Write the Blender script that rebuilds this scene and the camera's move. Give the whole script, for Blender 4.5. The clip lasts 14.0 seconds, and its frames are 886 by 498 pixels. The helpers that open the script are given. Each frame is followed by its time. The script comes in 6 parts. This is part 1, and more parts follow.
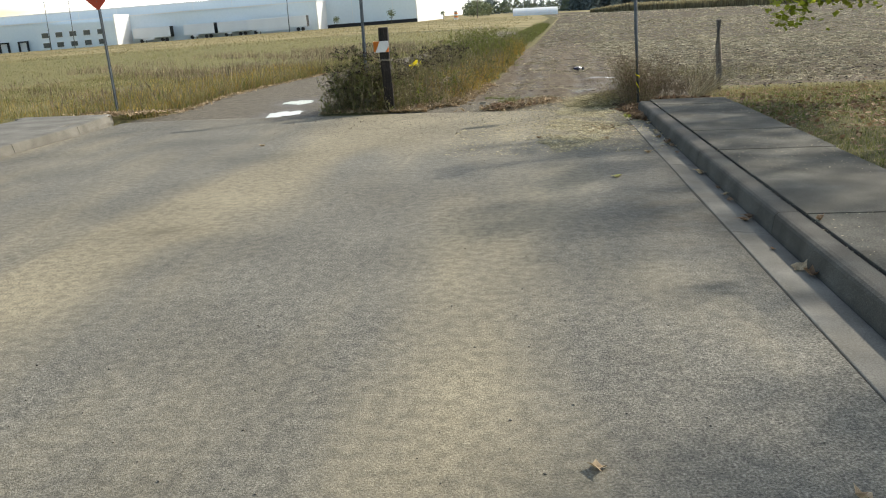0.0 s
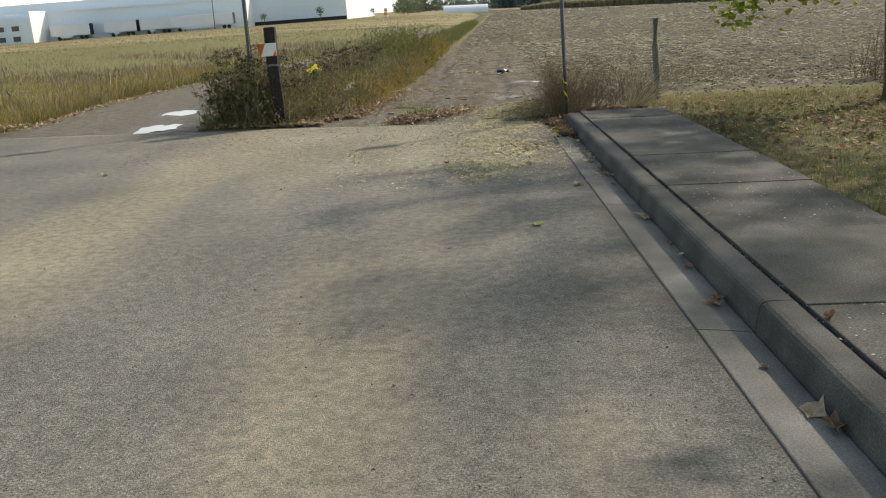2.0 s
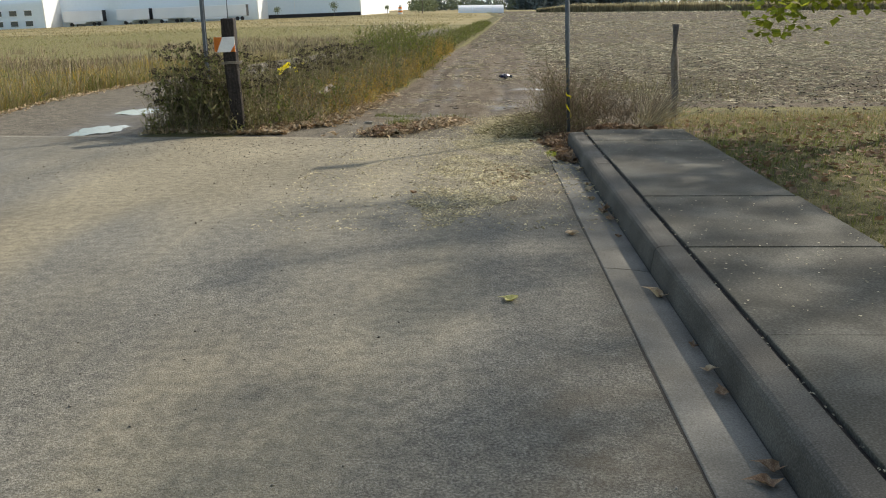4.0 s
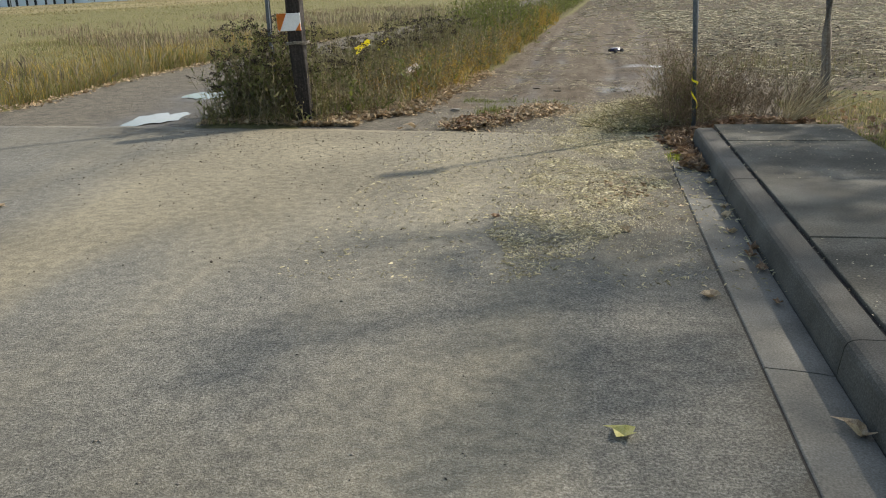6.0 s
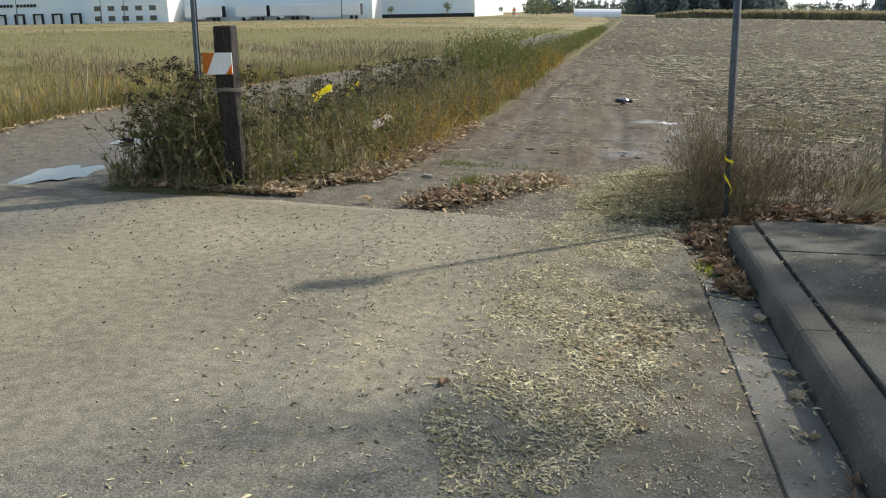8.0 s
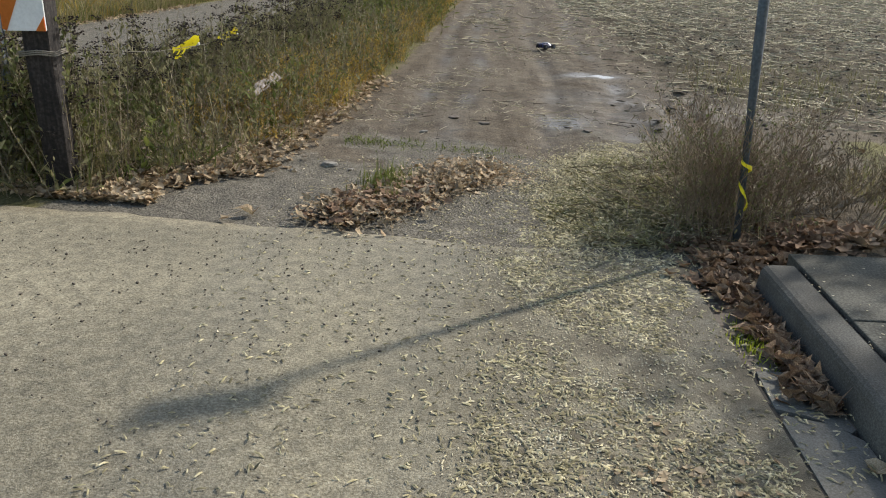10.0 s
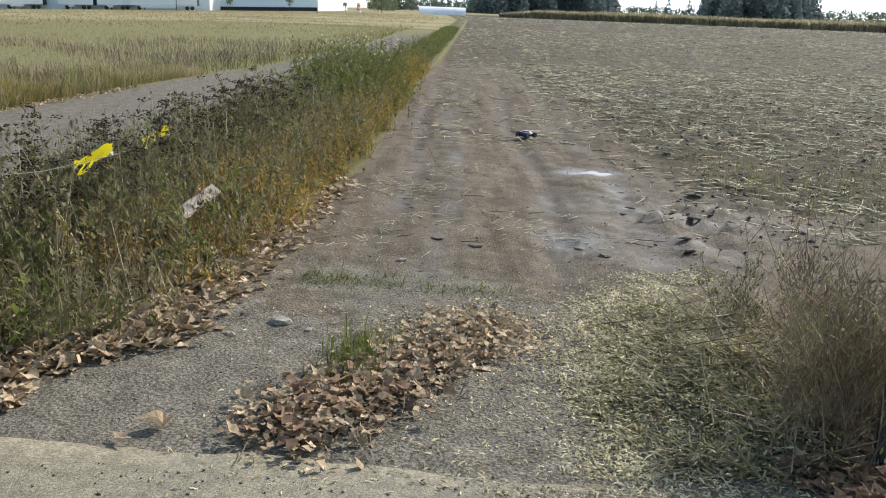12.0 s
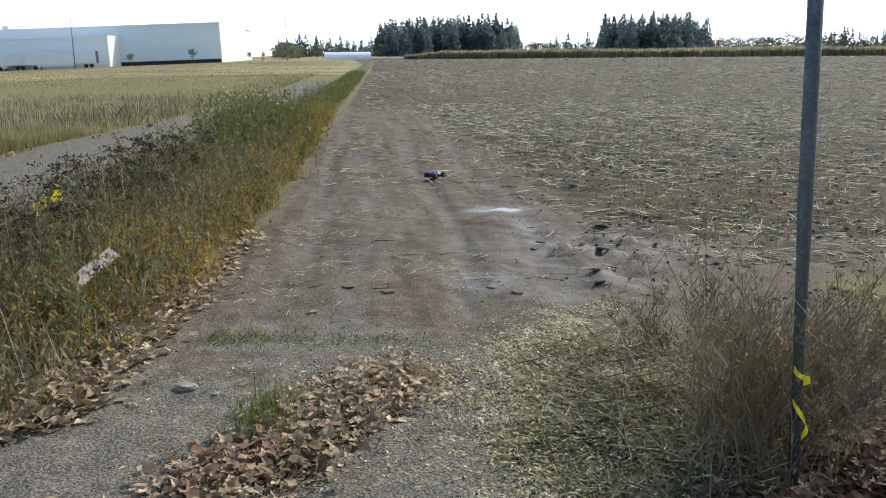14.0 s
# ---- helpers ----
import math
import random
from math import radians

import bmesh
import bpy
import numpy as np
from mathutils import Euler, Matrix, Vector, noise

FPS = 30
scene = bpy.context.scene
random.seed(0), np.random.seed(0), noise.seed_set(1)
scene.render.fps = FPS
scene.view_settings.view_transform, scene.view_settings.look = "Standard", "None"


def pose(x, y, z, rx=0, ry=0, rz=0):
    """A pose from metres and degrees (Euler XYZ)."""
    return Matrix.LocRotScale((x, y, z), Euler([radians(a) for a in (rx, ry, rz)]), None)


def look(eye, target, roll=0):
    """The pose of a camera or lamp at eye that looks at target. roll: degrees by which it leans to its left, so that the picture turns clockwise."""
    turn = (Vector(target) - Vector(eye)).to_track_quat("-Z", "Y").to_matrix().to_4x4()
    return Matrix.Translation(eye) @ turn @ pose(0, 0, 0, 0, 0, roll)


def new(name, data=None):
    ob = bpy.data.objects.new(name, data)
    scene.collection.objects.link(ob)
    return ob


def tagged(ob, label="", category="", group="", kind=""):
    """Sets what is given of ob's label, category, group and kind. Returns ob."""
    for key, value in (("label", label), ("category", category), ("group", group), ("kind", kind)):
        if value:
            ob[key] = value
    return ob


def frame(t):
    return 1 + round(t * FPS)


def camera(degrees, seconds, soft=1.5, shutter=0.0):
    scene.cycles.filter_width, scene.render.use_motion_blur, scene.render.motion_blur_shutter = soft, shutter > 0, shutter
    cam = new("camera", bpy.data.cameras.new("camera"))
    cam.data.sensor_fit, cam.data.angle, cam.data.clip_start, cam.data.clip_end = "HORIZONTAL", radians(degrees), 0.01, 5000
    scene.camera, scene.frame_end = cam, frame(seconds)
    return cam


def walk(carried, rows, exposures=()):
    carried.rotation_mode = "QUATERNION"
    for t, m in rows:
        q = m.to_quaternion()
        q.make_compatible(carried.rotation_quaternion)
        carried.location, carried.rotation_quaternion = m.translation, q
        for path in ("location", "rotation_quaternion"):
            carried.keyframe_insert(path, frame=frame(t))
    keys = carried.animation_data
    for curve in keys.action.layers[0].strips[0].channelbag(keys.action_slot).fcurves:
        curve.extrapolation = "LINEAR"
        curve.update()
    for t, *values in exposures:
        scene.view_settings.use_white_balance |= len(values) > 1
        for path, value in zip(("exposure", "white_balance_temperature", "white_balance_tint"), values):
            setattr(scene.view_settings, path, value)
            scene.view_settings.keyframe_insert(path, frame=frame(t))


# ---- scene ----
cam = camera(53.4, 14.0, soft=1.1)
ROWS = [  # seconds, x, y, z, pitch, roll, yaw
    (0, 0.866, 0.936, 1.705, -14.98, 2.64, 5.21),
    (0.5, 0.841, 1.523, 1.686, -14.41, 0.75, 4.38),
    (1, 0.967, 2.081, 1.667, -14.29, 3.08, 5.91),
    (1.5, 1.065, 2.670, 1.659, -15.86, 0.91, 3.49),
    (2, 1.193, 3.255, 1.682, -15.34, 2.55, 0.93),
    (2.5, 1.363, 3.806, 1.704, -14.47, 0.91, 0.01),
    (2.7, 1.388, 4.019, 1.674, -14.87, -0.25, 0.53),
    (4.8, 1.684, 5.908, 1.618, -15.81, 1.16, 2.43),
    (5, 1.707, 6.100, 1.631, -16.19, 1.06, 1.72),
    (5.5, 1.618, 6.540, 1.630, -16.54, -2.35, 4.91),
    (6, 1.576, 7.008, 1.647, -17.29, 1.46, 8.63),
    (6.5, 1.615, 7.521, 1.656, -15.84, 0.57, 9.14),
    (7, 1.536, 8.098, 1.665, -15.41, -0.63, 12.18),
    (7.5, 1.614, 8.718, 1.656, -14.77, 2.72, 10.92),
    (7.7, 1.614, 8.947, 1.664, -14.81, 1.14, 10.73),
    (9.8, 1.118, 11.193, 1.709, -20.07, -1.28, 3.10),
    (10, 1.101, 11.430, 1.764, -19.83, -2.03, 2.22),
    (10.5, 0.922, 12.014, 1.756, -18.07, -4.94, 1.34),
    (11, 0.912, 12.536, 1.761, -16.76, -1.03, -1.56),
    (11.5, 0.901, 12.989, 1.795, -16.84, -1.53, -1.50),
    (12, 0.835, 13.307, 1.804, -15.30, -2.11, -0.64),
    (12.5, 0.874, 13.385, 1.807, -13.03, -0.27, -1.94),
    (13, 0.906, 13.382, 1.816, -12.24, 0.71, -3.16),
    (13.5, 0.922, 13.380, 1.823, -12.02, 1.23, -6.73),
    (14, 0.920, 13.388, 1.823, -12.60, 0.55, -6.61),
]
EXPOSURES = [(0, 0.22, 6850, 10), (0.5, 0.1, 6900, 10), (2.5, 0.03, 7000, 11), (5, 0.17, 6900, 11), (7.5, 0.14, 6650, 11), (10, 0.04, 6450, 11), (11, 0.12, 6450, 11), (12, 0.3, 6250, 11), (12.5, 0.36, 6100, 11), (13, 0.2, 6050, 11), (14, 0.1, 6050, 11)]
walk(cam, [(t, pose(x, y, z, 90 + pitch, roll, yaw)) for t, x, y, z, pitch, roll, yaw in ROWS], EXPOSURES)

# ---------------------------------------------------------------- light
SUN_AZ, SUN_EL = 49.6, 35.5  # degrees from straight ahead towards the right, and above the horizon
world = bpy.data.worlds.new("sky")
scene.world = world
world.use_nodes = True
wn, wl = world.node_tree.nodes, world.node_tree.links
sky = wn.new("ShaderNodeTexSky")
sky.sky_type, sky.sun_disc = "NISHITA", False
sky.sun_elevation, sky.sun_rotation = radians(SUN_EL), radians(SUN_AZ)
sky.dust_density, sky.air_density = 0.5, 1.2
tc = wn.new("ShaderNodeTexCoord")
mp = wn.new("ShaderNodeMapping")
mp.inputs["Scale"].default_value = (1.0, 1.0, 5.0)
cn = wn.new("ShaderNodeTexNoise")
cn.inputs["Scale"].default_value, cn.inputs["Detail"].default_value = 3.2, 7.0
cr = wn.new("ShaderNodeValToRGB")
cr.color_ramp.elements[0].position, cr.color_ramp.elements[1].position = 0.56, 0.8
cm = wn.new("ShaderNodeMix")
cm.data_type = "RGBA"
wl.new(tc.outputs["Generated"], mp.inputs["Vector"])
wl.new(mp.outputs[0], cn.inputs["Vector"])
dt = wn.new("ShaderNodeVectorMath")
dt.operation = "DOT_PRODUCT"
dt.inputs[1].default_value = (math.sin(radians(SUN_AZ)), math.cos(radians(SUN_AZ)), 0)
bi = wn.new("ShaderNodeMath")
bi.operation = "MULTIPLY_ADD"  # thicker haze towards the sun
bi.inputs[1].default_value = 0.46
wl.new(tc.outputs["Generated"], dt.inputs[0])
wl.new(dt.outputs["Value"], bi.inputs[0])
wl.new(cn.outputs["Fac"], bi.inputs[2])
wl.new(bi.outputs[0], cr.inputs[0])
wl.new(cr.outputs[0], cm.inputs["Factor"])
sb = wn.new("ShaderNodeVectorMath")
sb.operation = "SCALE"
sb.inputs["Scale"].default_value = 2.1
wl.new(sky.outputs[0], sb.inputs[0])
wl.new(sb.outputs[0], cm.inputs["A"])
sp = wn.new("ShaderNodeSeparateXYZ")
hz = wn.new("ShaderNodeMapRange")
hz.inputs["From Min"].default_value, hz.inputs["From Max"].default_value = 0.0, 0.45
hz.inputs["To Min"].default_value, hz.inputs["To Max"].default_value = 28.0, 12.5
wl.new(tc.outputs["Generated"], sp.inputs[0])
wl.new(sp.outputs["Z"], hz.inputs["Value"])
cl = wn.new("ShaderNodeVectorMath")
cl.operation = "SCALE"
cl.inputs[0].default_value = (0.96, 1.0, 1.04)  # sunlit cloud, brighter in the haze low down
wl.new(hz.outputs[0], cl.inputs["Scale"])
wl.new(cl.outputs[0], cm.inputs["B"])
wl.new(cm.outputs["Result"], wn["Background"].inputs["Color"])
wn["Background"].inputs["Strength"].default_value = 0.08

sun = new("sun", bpy.data.lights.new("sun", "SUN"))
sun.data.energy, sun.data.angle, sun.data.color = 4.3, radians(1.6), (1.0, 0.955, 0.87)
sa, se = radians(SUN_AZ), radians(SUN_EL)
sun.matrix_world = look((math.sin(sa) * math.cos(se) * 40, math.cos(sa) * math.cos(se) * 40, math.sin(se) * 40), (0, 0, 0))

# ---------------------------------------------------------------- materials


def mat(name, colours, scale=4.0, fine=60.0, rough=0.85, bump=0.3, depth=0.01, metal=0.0, island=0.0, each=0.0,
        through_light=0.0, stretch=(1, 1, 1), contrast=0.5, spec=0.3, world_space=False):
    """A procedural surface: a colour ramp over coarse and fine noise, relief from the fine noise, variation per island and per object."""
    m = bpy.data.materials.new(name)
    m.use_nodes = True
    n, l = m.node_tree.nodes, m.node_tree.links
    b = n["Principled BSDF"]
    co = n.new("ShaderNodeNewGeometry") if world_space else n.new("ShaderNodeTexCoord")
    vec = co.outputs["Position"] if world_space else co.outputs["Object"]
    ma = n.new("ShaderNodeMapping")
    ma.inputs["Scale"].default_value = stretch
    l.new(vec, ma.inputs["Vector"])
    a, f = n.new("ShaderNodeTexNoise"), n.new("ShaderNodeTexNoise")
    a.inputs["Scale"].default_value, a.inputs["Detail"].default_value = scale, 6
    f.inputs["Scale"].default_value, f.inputs["Detail"].default_value = fine, 4
    l.new(ma.outputs[0], a.inputs["Vector"])
    l.new(vec, f.inputs["Vector"])
    mx = n.new("ShaderNodeMix")
    mx.inputs["Factor"].default_value = contrast
    l.new(a.outputs["Fac"], mx.inputs["A"])
    l.new(f.outputs["Fac"], mx.inputs["B"])
    r = n.new("ShaderNodeValToRGB")
    el = r.color_ramp.elements
    while len(el) < len(colours):
        el.new(0.5)
    for i, c in enumerate(colours):
        el[i].position = 0.34 + 0.32 * i / max(1, len(colours) - 1)
        el[i].color = (*c, 1)
    l.new(mx.outputs["Result"], r.inputs[0])
    colour = r.outputs[0]
    for amount, node, sock in ((island, "ShaderNodeNewGeometry", "Random Per Island"), (each, "ShaderNodeObjectInfo", "Random")):
        if amount:
            rn, mr, hs = n.new(node), n.new("ShaderNodeMapRange"), n.new("ShaderNodeHueSaturation")
            mr.inputs["To Min"].default_value, mr.inputs["To Max"].default_value = 1 - amount, 1 + amount
            l.new(rn.outputs[sock], mr.inputs["Value"])
            l.new(mr.outputs[0], hs.inputs["Value"])
            l.new(colour, hs.inputs["Color"])
            colour = hs.outputs[0]
    l.new(colour, b.inputs["Base Color"])
    b.inputs["Roughness"].default_value, b.inputs["Metallic"].default_value = rough, metal
    b.inputs["Specular IOR Level"].default_value = spec
    if bump:
        bp = n.new("ShaderNodeBump")
        bp.inputs["Strength"].default_value, bp.inputs["Distance"].default_value = bump, depth
        l.new(f.outputs["Fac"], bp.inputs["Height"])
        l.new(bp.outputs[0], b.inputs["Normal"])
    if through_light:
        tr, ms = n.new("ShaderNodeBsdfTranslucent"), n.new("ShaderNodeMixShader")
        ms.inputs[0].default_value = through_light
        l.new(colour, tr.inputs["Color"])
        l.new(b.outputs[0], ms.inputs[1])
        l.new(tr.outputs[0], ms.inputs[2])
        l.new(ms.outputs[0], n["Material Output"].inputs["Surface"])
    return m


def asphalt_material():
    """Old grey chip-seal with pale stones, and tan dust carried along the wheel tracks."""
    m = bpy.data.materials.new("asphalt")
    m.use_nodes = True
    n, l = m.node_tree.nodes, m.node_tree.links
    b = n["Principled BSDF"]
    g = n.new("ShaderNodeNewGeometry")
    ma = n.new("ShaderNodeMapping")
    ma.inputs["Rotation"].default_value = (0, 0, radians(8))
    ma.inputs["Scale"].default_value = (0.75, 0.13, 1)
    l.new(g.outputs["Position"], ma.inputs["Vector"])

    def noise_at(vec, scale, detail=5.0):
        t = n.new("ShaderNodeTexNoise")
        t.inputs["Scale"].default_value, t.inputs["Detail"].default_value = scale, detail
        t.inputs["Roughness"].default_value = 0.72 if detail > 7 else 0.5
        l.new(vec, t.inputs["Vector"])
        return t.outputs["Fac"]

    def ramp(fac, stops):
        r = n.new("ShaderNodeValToRGB")
        el = r.color_ramp.elements
        while len(el) < len(stops):
            el.new(0.5)
        for i, (p, c) in enumerate(stops):
            el[i].position, el[i].color = p, (*c, 1)
        l.new(fac, r.inputs[0])
        return r.outputs[0]

    def mixed(fac, a, c, mode="MIX"):
        x = n.new("ShaderNodeMix")
        x.data_type, x.blend_type = "RGBA", mode
        for s, v in (("Factor", fac), ("A", a), ("B", c)):
            if isinstance(v, (float, tuple)):
                x.inputs[s].default_value = v
            else:
                l.new(v, x.inputs[s])
        return x.outputs["Result"]
    pos = g.outputs["Position"]
    stones = ramp(noise_at(pos, 75, 8), [(0.37, (0.064, 0.061, 0.051)), (0.5, (0.157, 0.149, 0.124)), (0.63, (0.3, 0.288, 0.245))])
    dust = ramp(noise_at(pos, 80, 8), [(0.36, (0.135, 0.115, 0.076)), (0.5, (0.27, 0.235, 0.16)), (0.64, (0.43, 0.385, 0.28))])
    at = n.new("ShaderNodeAttribute")
    at.attribute_name = "dust"
    sm = n.new("ShaderNodeMath")
    sm.operation = "MULTIPLY_ADD"
    l.new(noise_at(ma.outputs[0], 1.6, 6), sm.inputs[0])
    sm.inputs[1].default_value = 0.9
    l.new(at.outputs["Fac"], sm.inputs[2])
    where = ramp(sm.outputs[0], [(0.4, (0, 0, 0)), (0.8, (0.95, 0.95, 0.95))])
    col = mixed(where, stones, dust)
    worn = ramp(noise_at(pos, 0.6, 6), [(0.3, (0.78, 0.78, 0.78)), (0.65, (1.12, 1.11, 1.09))])
    col = mixed(1.0, col, worn, "MULTIPLY")
    mottle = ramp(noise_at(pos, 14, 6), [(0.36, (0.8, 0.8, 0.8)), (0.62, (1.16, 1.15, 1.13))])
    col = mixed(1.0, col, mottle, "MULTIPLY")
    st = n.new("ShaderNodeAttribute")
    st.attribute_name = "stain"
    sb = n.new("ShaderNodeMath")
    sb.operation = "MULTIPLY"
    l.new(st.outputs["Fac"], sb.inputs[0])
    l.new(ramp(noise_at(pos, 5.0, 5), [(0.35, (0.1, 0.1, 0.1)), (0.6, (1, 1, 1))]), sb.inputs[1])
    col = mixed(sb.outputs[0], col, (0.1, 0.082, 0.055, 1))
    l.new(col, b.inputs["Base Color"])
    b.inputs["Roughness"].default_value, b.inputs["Specular IOR Level"].default_value = 0.88, 0.25
    bp = n.new("ShaderNodeBump")
    bp.inputs["Strength"].default_value, bp.inputs["Distance"].default_value = 0.6, 0.008
    l.new(noise_at(pos, 150, 3), bp.inputs["Height"])
    l.new(bp.outputs[0], b.inputs["Normal"])
    return m


def ground_material():
    """One sheet: soil under the meadow, gravel, packed dirt and the stubble field, mixed by the plan's zones."""
    m = bpy.data.materials.new("ground")
    m.use_nodes = True
    n, l = m.node_tree.nodes, m.node_tree.links
    b = n["Principled BSDF"]
    g = n.new("ShaderNodeNewGeometry")
    pos = g.outputs["Position"]

    def noise_at(scale, detail=5.0):
        t = n.new("ShaderNodeTexNoise")
        t.inputs["Scale"].default_value, t.inputs["Detail"].default_value = scale, detail
        l.new(pos, t.inputs["Vector"])
        return t.outputs["Fac"]

    def ramp(fac, stops):
        r = n.new("ShaderNodeValToRGB")
        el = r.color_ramp.elements
        while len(el) < len(stops):
            el.new(0.5)
        for i, (p, c) in enumerate(stops):
            el[i].position, el[i].color = p, (*c, 1)
        l.new(fac, r.inputs[0])
        return r.outputs[0]
    fine, mid, broad = noise_at(70, 4), noise_at(6, 6), noise_at(0.35, 6)

    def two(stops, stops2):
        x = n.new("ShaderNodeMix")
        x.data_type, x.blend_type = "RGBA", "MULTIPLY"
        x.inputs["Factor"].default_value = 1
        l.new(ramp(fine, stops), x.inputs["A"])
        l.new(ramp(mid, stops2), x.inputs["B"])
        return x.outputs["Result"]
    soft = [(0.3, (0.7, 0.7, 0.7)), (0.7, (1.2, 1.18, 1.15))]
    gravel = two([(0.34, (0.083, 0.0725, 0.055)), (0.5, (0.16, 0.1415, 0.109)), (0.64, (0.264, 0.236, 0.188))], soft)
    dirt = two([(0.34, (0.085, 0.0675, 0.047)), (0.5, (0.148, 0.12, 0.086)), (0.66, (0.225, 0.187, 0.138))], soft)
    sm = n.new("ShaderNodeMapping")
    sm.inputs["Scale"].default_value, sm.inputs["Rotation"].default_value = (3.2, 0.32, 1), (0, 0, radians(4))
    sn = n.new("ShaderNodeTexNoise")
    sn.inputs["Scale"].default_value, sn.inputs["Detail"].default_value = 1.6, 6
    l.new(pos, sm.inputs["Vector"])
    l.new(sm.outputs[0], sn.inputs["Vector"])
    sx = n.new("ShaderNodeMix")
    sx.data_type, sx.blend_type = "RGBA", "MULTIPLY"
    sx.inputs["Factor"].default_value = 1
    l.new(dirt, sx.inputs["A"])
    l.new(ramp(sn.outputs["Fac"], [(0.36, (0.72, 0.7, 0.68)), (0.52, (1.0, 0.99, 0.98)), (0.66, (1.18, 1.18, 1.17))]), sx.inputs["B"])
    dirt = sx.outputs["Result"]
    field = two([(0.34, (0.048, 0.037, 0.024)), (0.5, (0.09, 0.072, 0.047)), (0.66, (0.18, 0.15, 0.098))], soft)
    meadow = two([(0.3, (0.11, 0.102, 0.042)), (0.5, (0.19, 0.172, 0.073)), (0.7, (0.29, 0.255, 0.12))], soft)
    lawn = two([(0.3, (0.06, 0.06, 0.025)), (0.5, (0.115, 0.105, 0.045)), (0.7, (0.19, 0.165, 0.08))], soft)
    patch = n.new("ShaderNodeMapping")
    patch.inputs["Scale"].default_value = (0.16, 0.42, 1)  # long patches across the meadow
    bn = n.new("ShaderNodeTexNoise")
    bn.inputs["Scale"].default_value, bn.inputs["Detail"].default_value = 0.22, 8
    l.new(pos, patch.inputs["Vector"])
    l.new(patch.outputs[0], bn.inputs["Vector"])
    far = ramp(bn.outputs["Fac"], [(0.36, (0.125, 0.12, 0.055)), (0.46, (0.27, 0.222, 0.108)), (0.54, (0.345, 0.29, 0.15)), (0.64, (0.19, 0.148, 0.075))])
    col = meadow
    for name, c in (("far", far), ("lawn", lawn), ("field", field), ("dirt", dirt), ("gravel", gravel)):
        at = n.new("ShaderNodeAttribute")
        at.attribute_name = name
        ad, mr = n.new("ShaderNodeMath"), n.new("ShaderNodeMapRange")
        ad.operation = "ADD"
        l.new(at.outputs["Fac"], ad.inputs[0])
        l.new(mid, ad.inputs[1])
        mr.inputs["From Min"].default_value, mr.inputs["From Max"].default_value = 0.88, 1.12
        l.new(ad.outputs[0], mr.inputs["Value"])
        x = n.new("ShaderNodeMix")
        x.data_type = "RGBA"
        l.new(mr.outputs[0], x.inputs["Factor"])
        l.new(col, x.inputs["A"])
        l.new(c, x.inputs["B"])
        col = x.outputs["Result"]
    wet = n.new("ShaderNodeAttribute")
    wet.attribute_name = "wet"
    dk = n.new("ShaderNodeMix")
    dk.data_type, dk.blend_type = "RGBA", "MULTIPLY"
    dk.inputs["B"].default_value = (0.45, 0.43, 0.4, 1)
    l.new(wet.outputs["Fac"], dk.inputs["Factor"])
    l.new(col, dk.inputs["A"])
    l.new(dk.outputs["Result"], b.inputs["Base Color"])
    rr = n.new("ShaderNodeMapRange")
    rr.inputs["To Min"].default_value, rr.inputs["To Max"].default_value = 0.95, 0.3
    l.new(wet.outputs["Fac"], rr.inputs["Value"])
    l.new(rr.outputs[0], b.inputs["Roughness"])
    sr = n.new("ShaderNodeMapRange")
    sr.inputs["To Min"].default_value, sr.inputs["To Max"].default_value = 0.12, 0.5
    l.new(wet.outputs["Fac"], sr.inputs["Value"])
    l.new(sr.outputs[0], b.inputs["Specular IOR Level"])
    br = n.new("ShaderNodeMapRange")
    br.inputs["To Min"].default_value, br.inputs["To Max"].default_value = 0.7, 0.22
    l.new(wet.outputs["Fac"], br.inputs["Value"])
    bp = n.new("ShaderNodeBump")
    bp.inputs["Distance"].default_value = 0.02
    l.new(br.outputs[0], bp.inputs["Strength"])
    l.new(fine, bp.inputs["Height"])
    l.new(bp.outputs[0], b.inputs["Normal"])
    return m


ASPHALT, GROUND = asphalt_material(), ground_material()
CONCRETE = mat("concrete", [(0.1, 0.092, 0.074), (0.17, 0.159, 0.132), (0.26, 0.246, 0.21)], 2.2, 120, 0.9, 0.35, 0.004, world_space=True, each=0.06)
# Stained concrete, darkened further for the shade on the kerb's road face.
KERB_MAT = mat("shaded_kerb_concrete", [(0.038, 0.035, 0.03), (0.078, 0.073, 0.061), (0.148, 0.14, 0.12)], 2.2, 120, 0.9, 0.35, 0.004, world_space=True, each=0.06)
# Weathered slabs; part of the tree shade over them is in this dark base.
SLAB = mat("weathered_shaded_slab", [(0.034, 0.032, 0.024), (0.082, 0.077, 0.06), (0.165, 0.156, 0.128)], 2.4, 90, 0.9, 0.35, 0.004, world_space=True, each=0.07)
JOINT = mat("joint_dirt", [(0.025, 0.022, 0.018), (0.06, 0.05, 0.04)], 8, 60, 0.95, 0.3, 0.004)
TIMBER = mat("creosoted_timber", [(0.010, 0.008, 0.007), (0.024, 0.019, 0.016), (0.06, 0.048, 0.04)], 6, 50, 0.8, 0.6, 0.006, stretch=(8, 8, 0.7))
GREYWOOD = mat("grey_weathered_wood", [(0.09, 0.075, 0.06), (0.18, 0.155, 0.13), (0.3, 0.27, 0.23)], 5, 50, 0.9, 0.6, 0.006, stretch=(8, 8, 0.6))
STEEL = mat("dull_green_steel", [(0.06, 0.07, 0.08), (0.10, 0.115, 0.13), (0.16, 0.18, 0.2)], 4, 60, 0.55, 0.15, 0.002, metal=0.4)
RED = mat("faded_red_sheeting", [(0.42, 0.045, 0.02), (0.52, 0.07, 0.03)], 3, 60, 0.45, 0.05, 0.002)
